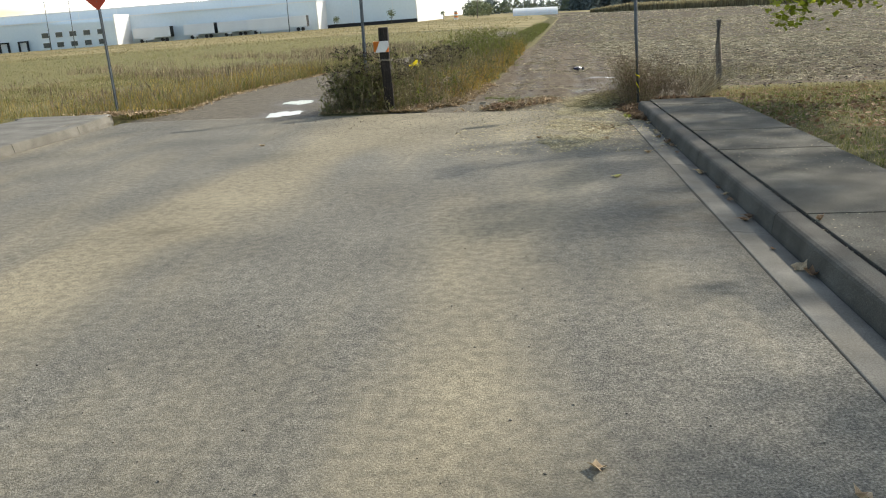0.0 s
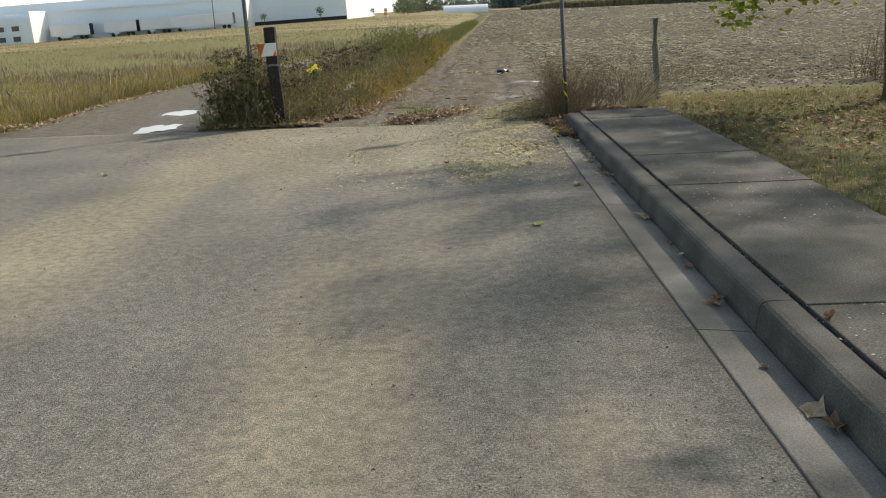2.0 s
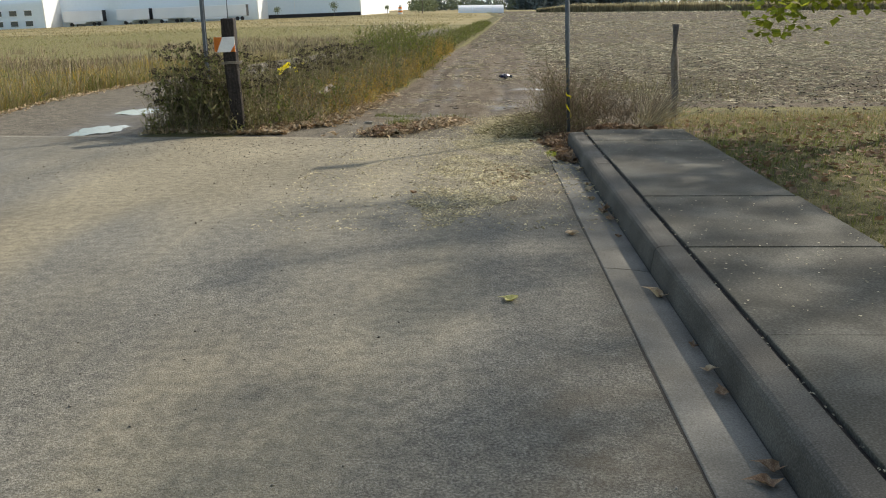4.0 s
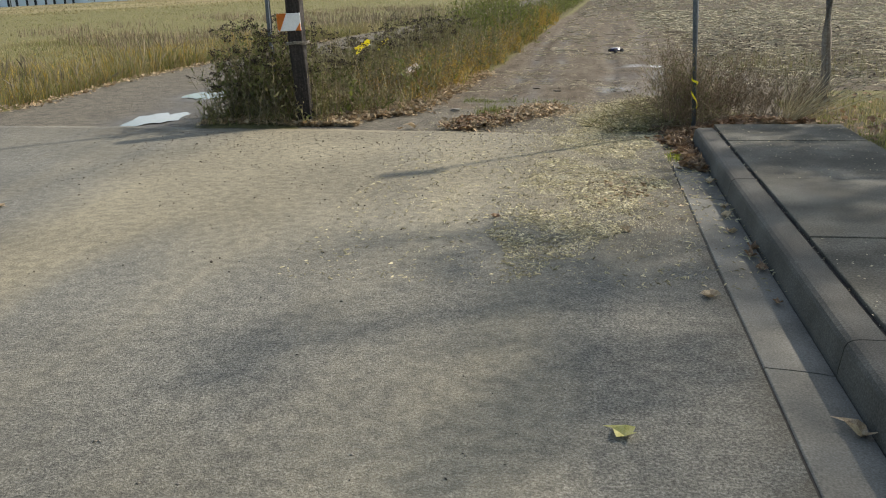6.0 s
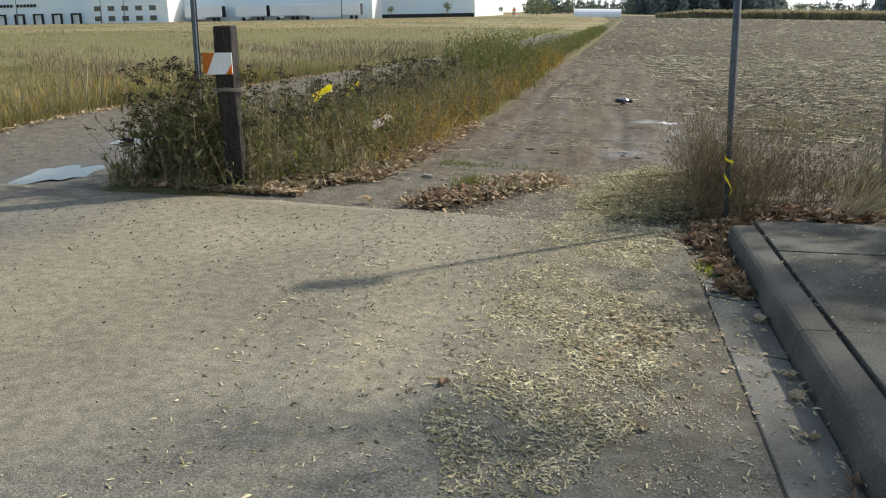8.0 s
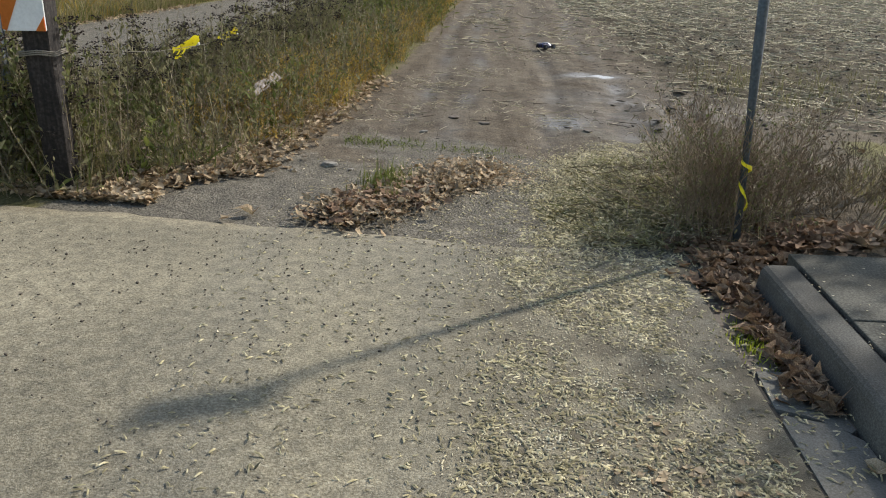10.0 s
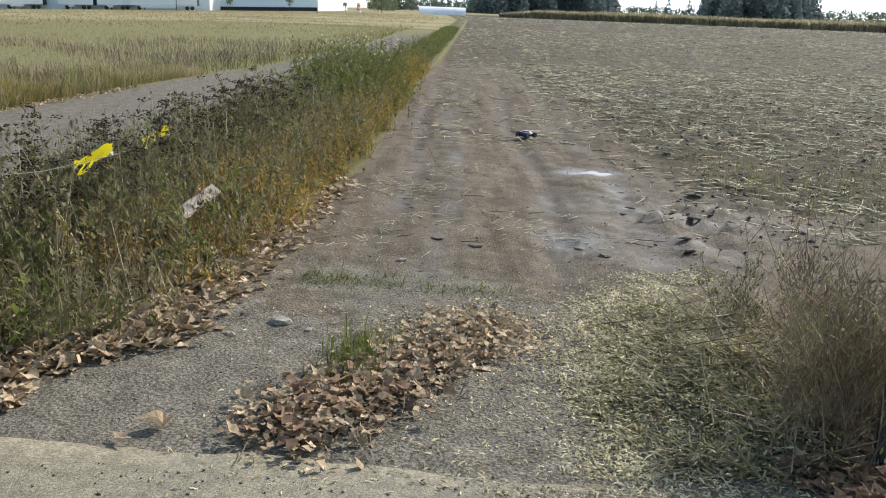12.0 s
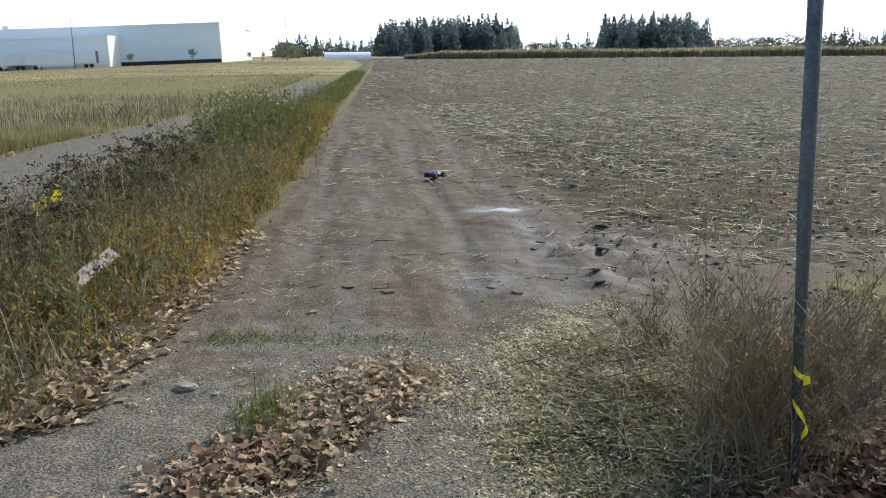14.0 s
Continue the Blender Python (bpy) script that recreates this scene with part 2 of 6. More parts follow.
ORANGE = mat("orange_sheeting", [(0.72, 0.21, 0.03), (0.85, 0.29, 0.05)], 3, 60, 0.4, 0.05, 0.002)
WHITE = mat("white_sheeting", [(0.62, 0.62, 0.6), (0.78, 0.78, 0.76)], 3, 60, 0.4, 0.05, 0.002)
TAPE = mat("yellow_tape", [(0.75, 0.62, 0.01), (0.88, 0.78, 0.03)], 8, 60, 0.4, 0.1, 0.002, through_light=0.3)
ROPE = mat("pale_rope", [(0.16, 0.14, 0.11), (0.28, 0.25, 0.2)], 30, 200, 0.9, 0.3, 0.002)
BARK = mat("bark", [(0.05, 0.038, 0.028), (0.11, 0.088, 0.066), (0.2, 0.17, 0.14)], 9, 60, 0.95, 0.8, 0.01, stretch=(4, 4, 0.8))
LEAF_GREEN = mat("green_yellow_leaves", [(0.14, 0.19, 0.02), (0.27, 0.32, 0.035), (0.42, 0.41, 0.06)], 1.2, 20, 0.55, 0, island=0.35, through_light=0.55)
DRY_GRASS = mat("dry_grass", [(0.165, 0.136, 0.062), (0.31, 0.258, 0.125), (0.46, 0.395, 0.215)], 0.5, 6, 0.8, 0, island=0.3, through_light=0.4, contrast=0.25)
GREEN_GRASS = mat("green_grass", [(0.085, 0.112, 0.022), (0.155, 0.175, 0.042), (0.26, 0.255, 0.078)], 0.6, 6, 0.75, 0, island=0.3, through_light=0.35)
WEED_LEAF = mat("weed_leaves", [(0.12, 0.115, 0.05), (0.205, 0.187, 0.083), (0.31, 0.277, 0.138)], 1.0, 8, 0.7, 0, island=0.35, through_light=0.35)
WEED_STEM = mat("weed_stems", [(0.12, 0.095, 0.06), (0.21, 0.17, 0.11), (0.33, 0.275, 0.18)], 3, 20, 0.85, 0, island=0.3)
OLIVE_LEAF = mat("olive_weed_leaves", [(0.085, 0.098, 0.03), (0.16, 0.17, 0.058), (0.26, 0.25, 0.1)], 1.4, 8, 0.65, 0, island=0.4, through_light=0.35)
GOLD_WEED = mat("gold_weeds", [(0.22, 0.14, 0.03), (0.39, 0.265, 0.06), (0.55, 0.4, 0.1)], 1.0, 8, 0.75, 0, island=0.3, through_light=0.35)
RED_WEED = mat("reddish_twigs", [(0.14, 0.1, 0.068), (0.26, 0.19, 0.125), (0.4, 0.315, 0.205)], 2, 10, 0.85, 0, island=0.35)
CUT_GREEN = mat("cut_green_weeds", [(0.165, 0.152, 0.065), (0.285, 0.26, 0.115), (0.43, 0.385, 0.19)], 3.0, 20, 0.8, 0, island=0.4, through_light=0.3)
UMBEL = mat("dead_flower_heads", [(0.025, 0.018, 0.013), (0.055, 0.04, 0.028)], 8, 40, 0.95, 0, island=0.3)
LITTER = mat("dead_leaves", [(0.12, 0.066, 0.038), (0.24, 0.148, 0.085), (0.42, 0.3, 0.185)], 3, 25, 0.8, 0.2, 0.004, island=0.45, through_light=0.15)
PALE_LITTER = mat("pale_dead_leaves", [(0.24, 0.155, 0.085), (0.42, 0.31, 0.185), (0.62, 0.5, 0.34)], 3, 25, 0.8, 0.2, 0.004, island=0.4, through_light=0.15)
YELLOW_LEAF = mat("yellowing_leaf", [(0.3, 0.27, 0.07), (0.48, 0.44, 0.15), (0.55, 0.5, 0.26)], 3, 25, 0.7, 0.2, 0.004, through_light=0.15)
CHIP = mat("husk_chips", [(0.2, 0.168, 0.085), (0.37, 0.318, 0.18), (0.6, 0.53, 0.35)], 6, 40, 0.9, 0, island=0.6)
STRAW = mat("corn_straw", [(0.31, 0.265, 0.168), (0.46, 0.4, 0.265), (0.66, 0.59, 0.43)], 3, 30, 0.85, 0, island=0.35)
STONE = mat("small_stones", [(0.12, 0.104, 0.083), (0.2, 0.178, 0.145), (0.32, 0.292, 0.245)], 6, 40, 0.9, 0.2, 0.004, island=0.4)
CLOD = mat("soil_clods", [(0.075, 0.06, 0.046), (0.15, 0.124, 0.097)], 6, 40, 0.95, 0.3, 0.006, island=0.3)
# Far woods carry distance haze in their base colours; conifers pale and bluish.
CONIFER = mat("hazy_conifer", [(0.13, 0.165, 0.175), (0.165, 0.205, 0.205), (0.21, 0.245, 0.23)], 0.08, 0.8, 0.9, 0, island=0.35, through_light=0.45)
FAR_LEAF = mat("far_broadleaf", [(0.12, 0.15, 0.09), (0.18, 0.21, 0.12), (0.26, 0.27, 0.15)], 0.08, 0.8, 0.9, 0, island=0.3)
CORN = mat("ripe_corn", [(0.23, 0.198, 0.118), (0.35, 0.305, 0.185), (0.47, 0.415, 0.265)], 0.4, 3, 0.85, 0, island=0.35, through_light=0.5)
PANEL = mat("pale_grey_wall_panels", [(0.68, 0.76, 0.8), (0.75, 0.82, 0.86)], 0.05, 1.5, 0.6, 0.05, 0.01)
WHITE_WALL = mat("white_wall_panels", [(0.74, 0.74, 0.72), (0.82, 0.82, 0.8)], 0.05, 1.5, 0.6, 0.05, 0.01)
DARK = mat("dark_rubber", [(0.02, 0.02, 0.022), (0.045, 0.045, 0.047)], 3, 30, 0.85, 0.2, 0.004)
GLASS_DARK = mat("dark_glazing", [(0.03, 0.045, 0.055), (0.06, 0.08, 0.09)], 0.3, 3, 0.15, 0, spec=0.6)
TRAILER = mat("white_trailer_sheet", [(0.72, 0.73, 0.74), (0.82, 0.83, 0.84)], 0.3, 6, 0.5, 0.05, 0.004)
BLUE_PAINT = mat("blue_toy_paint", [(0.004, 0.005, 0.03), (0.012, 0.014, 0.09)], 30, 90, 0.25, 0, spec=0.5)
SILVER = mat("silver_plastic", [(0.22, 0.22, 0.25), (0.38, 0.38, 0.42)], 30, 90, 0.35, 0, metal=0.5)
GREYBOARD = mat("pale_broken_board", [(0.15, 0.125, 0.105), (0.26, 0.225, 0.19), (0.38, 0.335, 0.29)], 8, 60, 0.9, 0.4, 0.004)


def water_material():
    m = bpy.data.materials.new("puddle_water")
    m.use_nodes = True
    b = m.node_tree.nodes["Principled BSDF"]
    b.inputs["Base Color"].default_value = (0.05, 0.045, 0.038, 1)
    b.inputs["Roughness"].default_value, b.inputs["IOR"].default_value = 0.03, 1.33
    b.inputs["Specular IOR Level"].default_value = 0.5
    return m


WATER = water_material()

# ---------------------------------------------------------------- mesh helpers
rng = np.random.default_rng(7)


def part(name, bm, material, parent=None, label=""):
    """Links a bmesh as one mesh object, under a thing or a part where one is given."""
    me = bpy.data.meshes.new(name)
    bm.to_mesh(me)
    bm.free()
    me.materials.append(material)
    ob = new(name, me)
    if parent is not None:
        ob.parent = parent
    if label:
        tagged(ob, label)
    return ob


def thing(name, x, y, z, label, category, group="", turn=0.0, kind=""):
    ob = new(name)
    ob.matrix_basis = pose(x, y, z, 0, 0, turn)
    return tagged(ob, label, category, group, kind)


def add_box(bm, x0, x1, y0, y1, z0, z1, bevel=0.0):
    r = bmesh.ops.create_cube(bm, size=1)
    for v in r["verts"]:
        v.co = Vector((x0 + (v.co.x + 0.5) * (x1 - x0), y0 + (v.co.y + 0.5) * (y1 - y0), z0 + (v.co.z + 0.5) * (z1 - z0)))
    if bevel:
        es = list({e for v in r["verts"] for e in v.link_edges})
        bmesh.ops.bevel(bm, geom=es, offset=bevel, segments=2, affect="EDGES", profile=0.6)
    return bm


def box(x0, x1, y0, y1, z0, z1, bevel=0.0):
    return add_box(bmesh.new(), x0, x1, y0, y1, z0, z1, bevel)


def add_tube(bm, points, radii, sides=8):
    """A tapered tube along points."""
    rings = []
    for i, p in enumerate(points):
        p = Vector(p)
        d = Vector(points[min(i + 1, len(points) - 1)]) - Vector(points[max(i - 1, 0)])
        q = d.to_track_quat("Z", "Y")
        rings.append([bm.verts.new(p + q @ Vector((math.cos(a) * radii[i], math.sin(a) * radii[i], 0))) for a in [2 * math.pi * k / sides for k in range(sides)]])
    for a, b in zip(rings, rings[1:]):
        for k in range(sides):
            bm.faces.new((a[k], a[(k + 1) % sides], b[(k + 1) % sides], b[k])).smooth = True
    bm.faces.new(rings[0][::-1])
    bm.faces.new(rings[-1])
    return bm


def tube(points, radii, sides=8):
    return add_tube(bmesh.new(), points, radii, sides)


def turns(yaw, tilt, roll=None):
    """n rotation matrices: yaw about z after tilt about x after roll about z."""
    def about_z(a):
        c, s, o, i = np.cos(a), np.sin(a), np.zeros_like(a), np.ones_like(a)
        return np.stack([np.stack([c, -s, o], -1), np.stack([s, c, o], -1), np.stack([o, o, i], -1)], -2)
    c, s, o, i = np.cos(tilt), np.sin(tilt), np.zeros_like(tilt), np.ones_like(tilt)
    rx = np.stack([np.stack([i, o, o], -1), np.stack([o, c, -s], -1), np.stack([o, s, c], -1)], -2)
    r = about_z(yaw) @ rx
    return r if roll is None else r @ about_z(roll)


def scatter(name, template, rot, size, place, material, jitter=0.0):
    """One mesh of many small pieces: template (verts, faces) turned, scaled per axis and put in place."""
    tv, tf = np.array(template[0], float), template[1]
    n, k = len(place), len(tv)
    v = tv[None] * np.asarray(size, float)[:, None, :]
    if jitter:
        v = v * (1 + rng.uniform(-jitter, jitter, v.shape))
    v = np.einsum("nij,nkj->nki", rot, v) + np.asarray(place)[:, None, :]
    loops = np.concatenate([np.array(f) for f in tf])
    starts = np.cumsum([0] + [len(f) for f in tf[:-1]])
    me = bpy.data.meshes.new(name)
    me.vertices.add(n * k)
    me.vertices.foreach_set("co", v.astype(np.float32).ravel())
    me.loops.add(n * len(loops))
    me.loops.foreach_set("vertex_index", (loops[None] + k * np.arange(n)[:, None]).astype(np.int32).ravel())
    me.polygons.add(n * len(tf))
    me.polygons.foreach_set("loop_start", (starts[None] + len(loops) * np.arange(n)[:, None]).astype(np.int32).ravel())
    me.update(calc_edges=True)
    me.materials.append(material)
    return new(name, me)


BLADE = ([(-0.5, 0, 0), (0.5, 0, 0), (-0.36, 0.12, 0.55), (0.36, 0.12, 0.55), (0, 0.4, 1)], [(0, 1, 3, 2), (2, 3, 4)])
STALK = ([(1, 0, 0), (-0.5, 0.87, 0), (-0.5, -0.87, 0), (0.5, 0, 1), (-0.25, 0.43, 1), (-0.25, -0.43, 1)], [(0, 1, 4, 3), (1, 2, 5, 4), (2, 0, 3, 5)])
LEAF = ([(0, -0.5, 0.06), (0.3, -0.15, 0.1), (0.48, 0.1, 0.02), (0.2, 0.22, 0.0), (0, 0.6, 0.1), (-0.2, 0.22, 0.0), (-0.48, 0.1, 0.06), (-0.3, -0.15, 0.12), (0, 0.05, -0.08)],
        [(0, 1, 8), (1, 2, 8), (2, 3, 8), (3, 4, 8), (4, 5, 8), (5, 6, 8), (6, 7, 8), (7, 0, 8)])
OVAL = ([(0, 0, 0), (0.5, 0.45, 0.06), (0, 0.5, -0.04), (-0.5, 0.45, 0.06), (0, 1, 0)], [(0, 1, 2), (0, 2, 3), (1, 4, 2), (2, 4, 3)])
LUMP = ([(1, 0, 0), (0, 1, 0), (-1, 0, 0), (0, -1, 0), (0, 0, 0.8), (0, 0, -0.5)], [(0, 1, 4), (1, 2, 4), (2, 3, 4), (3, 0, 4), (1, 0, 5), (2, 1, 5), (3, 2, 5), (0, 3, 5)])
SLIVER = ([(-0.5, -0.5, 0), (0.5, -0.4, 0), (0.45, 0.5, 0), (-0.4, 0.45, 0), (-0.2, 0, 1), (0.25, 0.05, 0.9)], [(0, 1, 5, 4), (1, 2, 5), (2, 3, 4, 5), (3, 0, 4)])


def line_x(points, y):
    """x of a polyline (y, x) at y."""
    p = np.array(points)
    return np.interp(y, p[:, 0], p[:, 1])


def smooth(a, lo, hi):
    t = np.clip((a - lo) / (hi - lo), 0, 1)
    return t * t * (3 - 2 * t)


def wobble(x, y, s, seed=0.0):
    """Cheap smooth noise, -1 to 1."""
    return (np.sin(x * s + 1.3 * np.sin(y * s * 0.7 + seed)) + np.sin(y * s * 1.1 + 1.7 * np.sin(x * s * 0.6 + seed * 2)) + np.sin((x + y) * s * 1.9 + seed * 3)) / 3


# ---------------------------------------------------------------- the plan
VERGE_L = [(16.9, -3.0), (19, -2.65), (21.5, -2.35), (24, -1.95), (27.2, -1.7), (32, -1.3), (40, -0.6), (88, 1.6), (166, 5.0)]
VERGE_R = [(16.9, -1.5), (17.2, -1.3), (17.8, -0.68), (19, -0.47), (20.6, -0.28), (24, 0.02), (30, 0.27), (40.6, 0.72), (88, 3.0), (166, 6.5)]
LANE_L = [(16.5, -7.0), (18.4, -6.28), (22, -6.45), (24.5, -6.3), (28, -5.8), (33, -5.2), (40, -3.9), (60, -2.2), (166, 2.0)]
ROAD_END = [(-8.0, 17.15), (-3.6, 16.92), (-1.2, 16.74), (0.15, 16.6), (1.3, 16.45), (2.4, 16.3)]
PUDDLES = [(-3.82, 17.6, 0.33, 0.62, 0.5), (-4.12, 19.95, 0.34, 0.56, 2.1), (2.82, 23.72, 0.27, 0.13, 4.0)]


def road_end(x):
    p = np.array(ROAD_END)
    return np.interp(x, p[:, 0], p[:, 1])


def ground_height(x, y):
    z = -0.028 * np.clip(-x - 20, 0, 400) * smooth(y, 15, 60)
    verge = smooth(x, line_x(VERGE_L, y) - 0.2, line_x(VERGE_L, y) + 0.5) * (1 - smooth(x, line_x(VERGE_R, y) - 0.5, line_x(VERGE_R, y) + 0.15)) * smooth(y, 16.9, 17.6)
    z = z + 0.09 * verge
    field = smooth(x, 2.6 + 0.5 * wobble(x, y, 0.8), 4.4) * smooth(y, 19.5, 22) + smooth(y, 34, 44) * smooth(x, 0.5, 2.5)
    field = np.clip(field, 0, 1)
    z = z + field * (0.035 * wobble(x, y, 5.0) + 0.03 * wobble(x, y, 11.0, 2.0) - 0.01)
    track = smooth(y, 18.4, 19.4) * (1 - field) * smooth(x, line_x(VERGE_R, y), line_x(VERGE_R, y) + 0.3)
    lane = 0.95 + 0.03 * (y - 19)
    for off, w, d in ((-0.5, 0.16, 0.03), (0.95, 0.2, 0.045), (1.75, 0.16, 0.03)):
        z = z - track * d * np.exp(-((x - lane - off - 0.1 * np.sin(y * 0.6)) / w) ** 2)
    z = z + track * (0.012 * wobble(x, y, 7.0, 1.0) + 0.008 * wobble(x, y, 17.0))
    z = z + 0.012 * smooth(y, 16.4, 17) * (1 - smooth(y, 17.8, 19)) * wobble(x, y, 4.0)
    # mud on the track's wet side
    mud = np.exp(-(((x - 3.3) / 0.9) ** 2 + ((y - 21.2) / 1.3) ** 2))
    z = z + mud * (0.05 * wobble(x, y, 9.0, 3.0) + 0.05 * wobble(x, y, 21.0, 1.0))
    # a furrow edge where the wheels turn off the gravel
    z = z + track * 0.03 * smooth(y - 19.6 - 0.55 * (x - 0.2), -0.12, 0.1) * (1 - smooth(y - 19.6 - 0.55 * (x - 0.2), 0.25, 0.9)) * (1 - smooth(x, 1.5, 2.1))
    # bed of the clippings heap
    z = z + 0.11 * np.exp(-(((x - 2.45 - 0.1 * (y - 17.5)) / 0.42) ** 2 + ((y - 17.55) / 0.75) ** 2))
    # lawn behind the sidewalk
    lawn = smooth(x, 4.0, 4.3) * (1 - smooth(y, 16.5, 19.5))
    z = z + lawn * (0.11 + 0.012 * wobble(x, y, 4.0))
    behind = smooth(x, 2.9, 3.2) * (1 - smooth(x, 4.0, 4.3)) * smooth(y, 15.5, 15.95) * (1 - smooth(y, 16.4, 18.5))
    z = z + 0.09 * behind
    # left bank behind the far kerb
    z = z + 0.10 * smooth(-x, 6.9, 7.6) * (1 - smooth(y, 17.5, 19.0)) * (1 - smooth(-x, 14, 22))
    z = z - 0.02
    for px, py, rx, ry, sd in PUDDLES:
        z = z - 0.03 * np.exp(-(((x - px) / (rx * 0.9)) ** 2 + ((y - py) / (ry * 0.9)) ** 2) ** 2)
    # bed under the pavement
    under = (x > -6.9) & (x < 4.05) & (y < np.minimum(road_end(x) - 0.2, np.where(x > 2.4, 15.85, 99)))
    z = np.where(under, -0.14, z)
    left = (x > -9.1) & (x <= -6.7) & (y < 17.2)
    z = np.where(left, -0.08, z)
    return z


def build_ground():
    def axis(lo, hi, step, far_lo, far_hi, ratio):
        a = list(np.arange(lo, hi + 1e-6, step))
        s, v = step, hi
        while v < far_hi:
            s *= ratio
            v += s
            a.append(v)
        s, v = step, lo
        while v > far_lo:
            s *= ratio
            v -= s
            a.insert(0, v)
        return np.array(a)
    xs = axis(-7.5, 6.5, 0.085, -3000, 3000, 1.16)
    ys = axis(15.4, 32, 0.085, -60, 4000, 1.10)
    X, Y = np.meshgrid(xs, ys)
    Z = ground_height(X, Y)
    nx, ny = len(xs), len(ys)
    i = (np.arange(ny - 1)[:, None] * nx + np.arange(nx - 1)[None]).ravel()
    quads = np.stack([i, i + 1, i + nx + 1, i + nx], 1)
    me = bpy.data.meshes.new("ground")
    me.vertices.add(nx * ny)
    me.vertices.foreach_set("co", np.stack([X, Y, Z], -1).astype(np.float32).ravel())
    me.loops.add(quads.size)
    me.loops.foreach_set("vertex_index", quads.astype(np.int32).ravel())
    me.polygons.add(len(quads))
    me.polygons.foreach_set("loop_start", (4 * np.arange(len(quads))).astype(np.int32))
    me.polygons.foreach_set("use_smooth", np.ones(len(quads), bool))
    me.update(calc_edges=True)
    vl, vr, ll = line_x(VERGE_L, Y), line_x(VERGE_R, Y), line_x(LANE_L, Y)
    zones = {
        "gravel": np.clip(smooth(X, ll - 0.3, ll + 0.25) * (1 - smooth(X, vl - 0.2, vl + 0.3)) * (1 - smooth(Y, 60, 90)) +
                          smooth(X, vr - 0.5, vr + 0.1) * (1 - smooth(Y + 1.1 * wobble(X, Y, 1.3) + 0.3 * wobble(X, Y, 5.0) - 0.25 * X, 17.9, 19.8)) * (1 - smooth(X, 2.3, 2.9)), 0, 1) * smooth(Y, 15.5, 16.2),
        "dirt": smooth(X, vr - 0.15, vr + 0.3) * (1 - smooth(X, 2.9, 4.6) * smooth(Y, 20.5, 23)) * (1 - smooth(Y, 38, 52)) * smooth(Y, 15.5, 16.2) * (1 - smooth(X, 4.2, 5) * (1 - smooth(Y, 19.5, 20.5))),
        "field": smooth(X, vr - 0.1, vr + 0.6) * smooth(Y, 19.0, 21.0) * (1 - smooth(Y, 300, 340)),
        "lawn": np.clip(np.exp(-(((X - 2.45 - 0.1 * (Y - 17.5)) / 0.55) ** 2 + ((Y - 17.55) / 0.9) ** 2)) + smooth(X, 2.9, 3.3) * (1 - smooth(Y, 18.5, 20.5)) + smooth(X, vl - 0.1, vl + 0.2) * (1 - smooth(X, vr - 0.2, vr + 0.3)) * smooth(Y, 16.6, 17.0), 0, 1),
        "far": np.clip(smooth(Y, 60, 120) * (1 - smooth(X, vr - 0.1, vr + 0.6)) + smooth(Y, 50, 130) * smooth(X, vr, vr + 3), 0, 1),
        "wet": np.clip(0.6 * smooth(Y, 18.8, 19.6) * (1 - smooth(Y, 30, 38)) * sum(np.exp(-((X - 0.95 - 0.03 * (Y - 19) - o - 0.1 * np.sin(Y * 0.6)) / 0.13) ** 2) for o in (-0.5, 0.0, 0.95, 1.75)) * (0.5 + 0.6 * wobble(X, Y, 2.1)) + 0.9 * np.exp(-(((X - 3.2) / 1.0) ** 2 + ((Y - 21.3) / 1.5) ** 2)) * (0.6 + 0.6 * wobble(X, Y, 3.0)) +
                       1.0 * np.exp(-(((X - 2.12 + 0.1 * wobble(X, Y, 4.0)) / 0.26) ** 2 + ((Y - 20.4) / 0.38) ** 2)) + 0.7 * np.exp(-(((X - 2.55) / 0.3) ** 2 + ((Y - 23.65) / 0.22) ** 2)) +
                       sum(0.9 * np.exp(-(((X - p[0]) / (p[2] * 1.5)) ** 2 + ((Y - p[1]) / (p[3] * 1.7)) ** 2)) for p in PUDDLES), 0, 1),
    }
    for key, w in zones.items():
        me.attributes.new(key, "FLOAT", "POINT").data.foreach_set("value", w.astype(np.float32).ravel())
    me.materials.append(GROUND)
    return tagged(new("ground", me), "dry meadow, gravel lane, dirt track and stubble field", "ground", kind="structure")


build_ground()


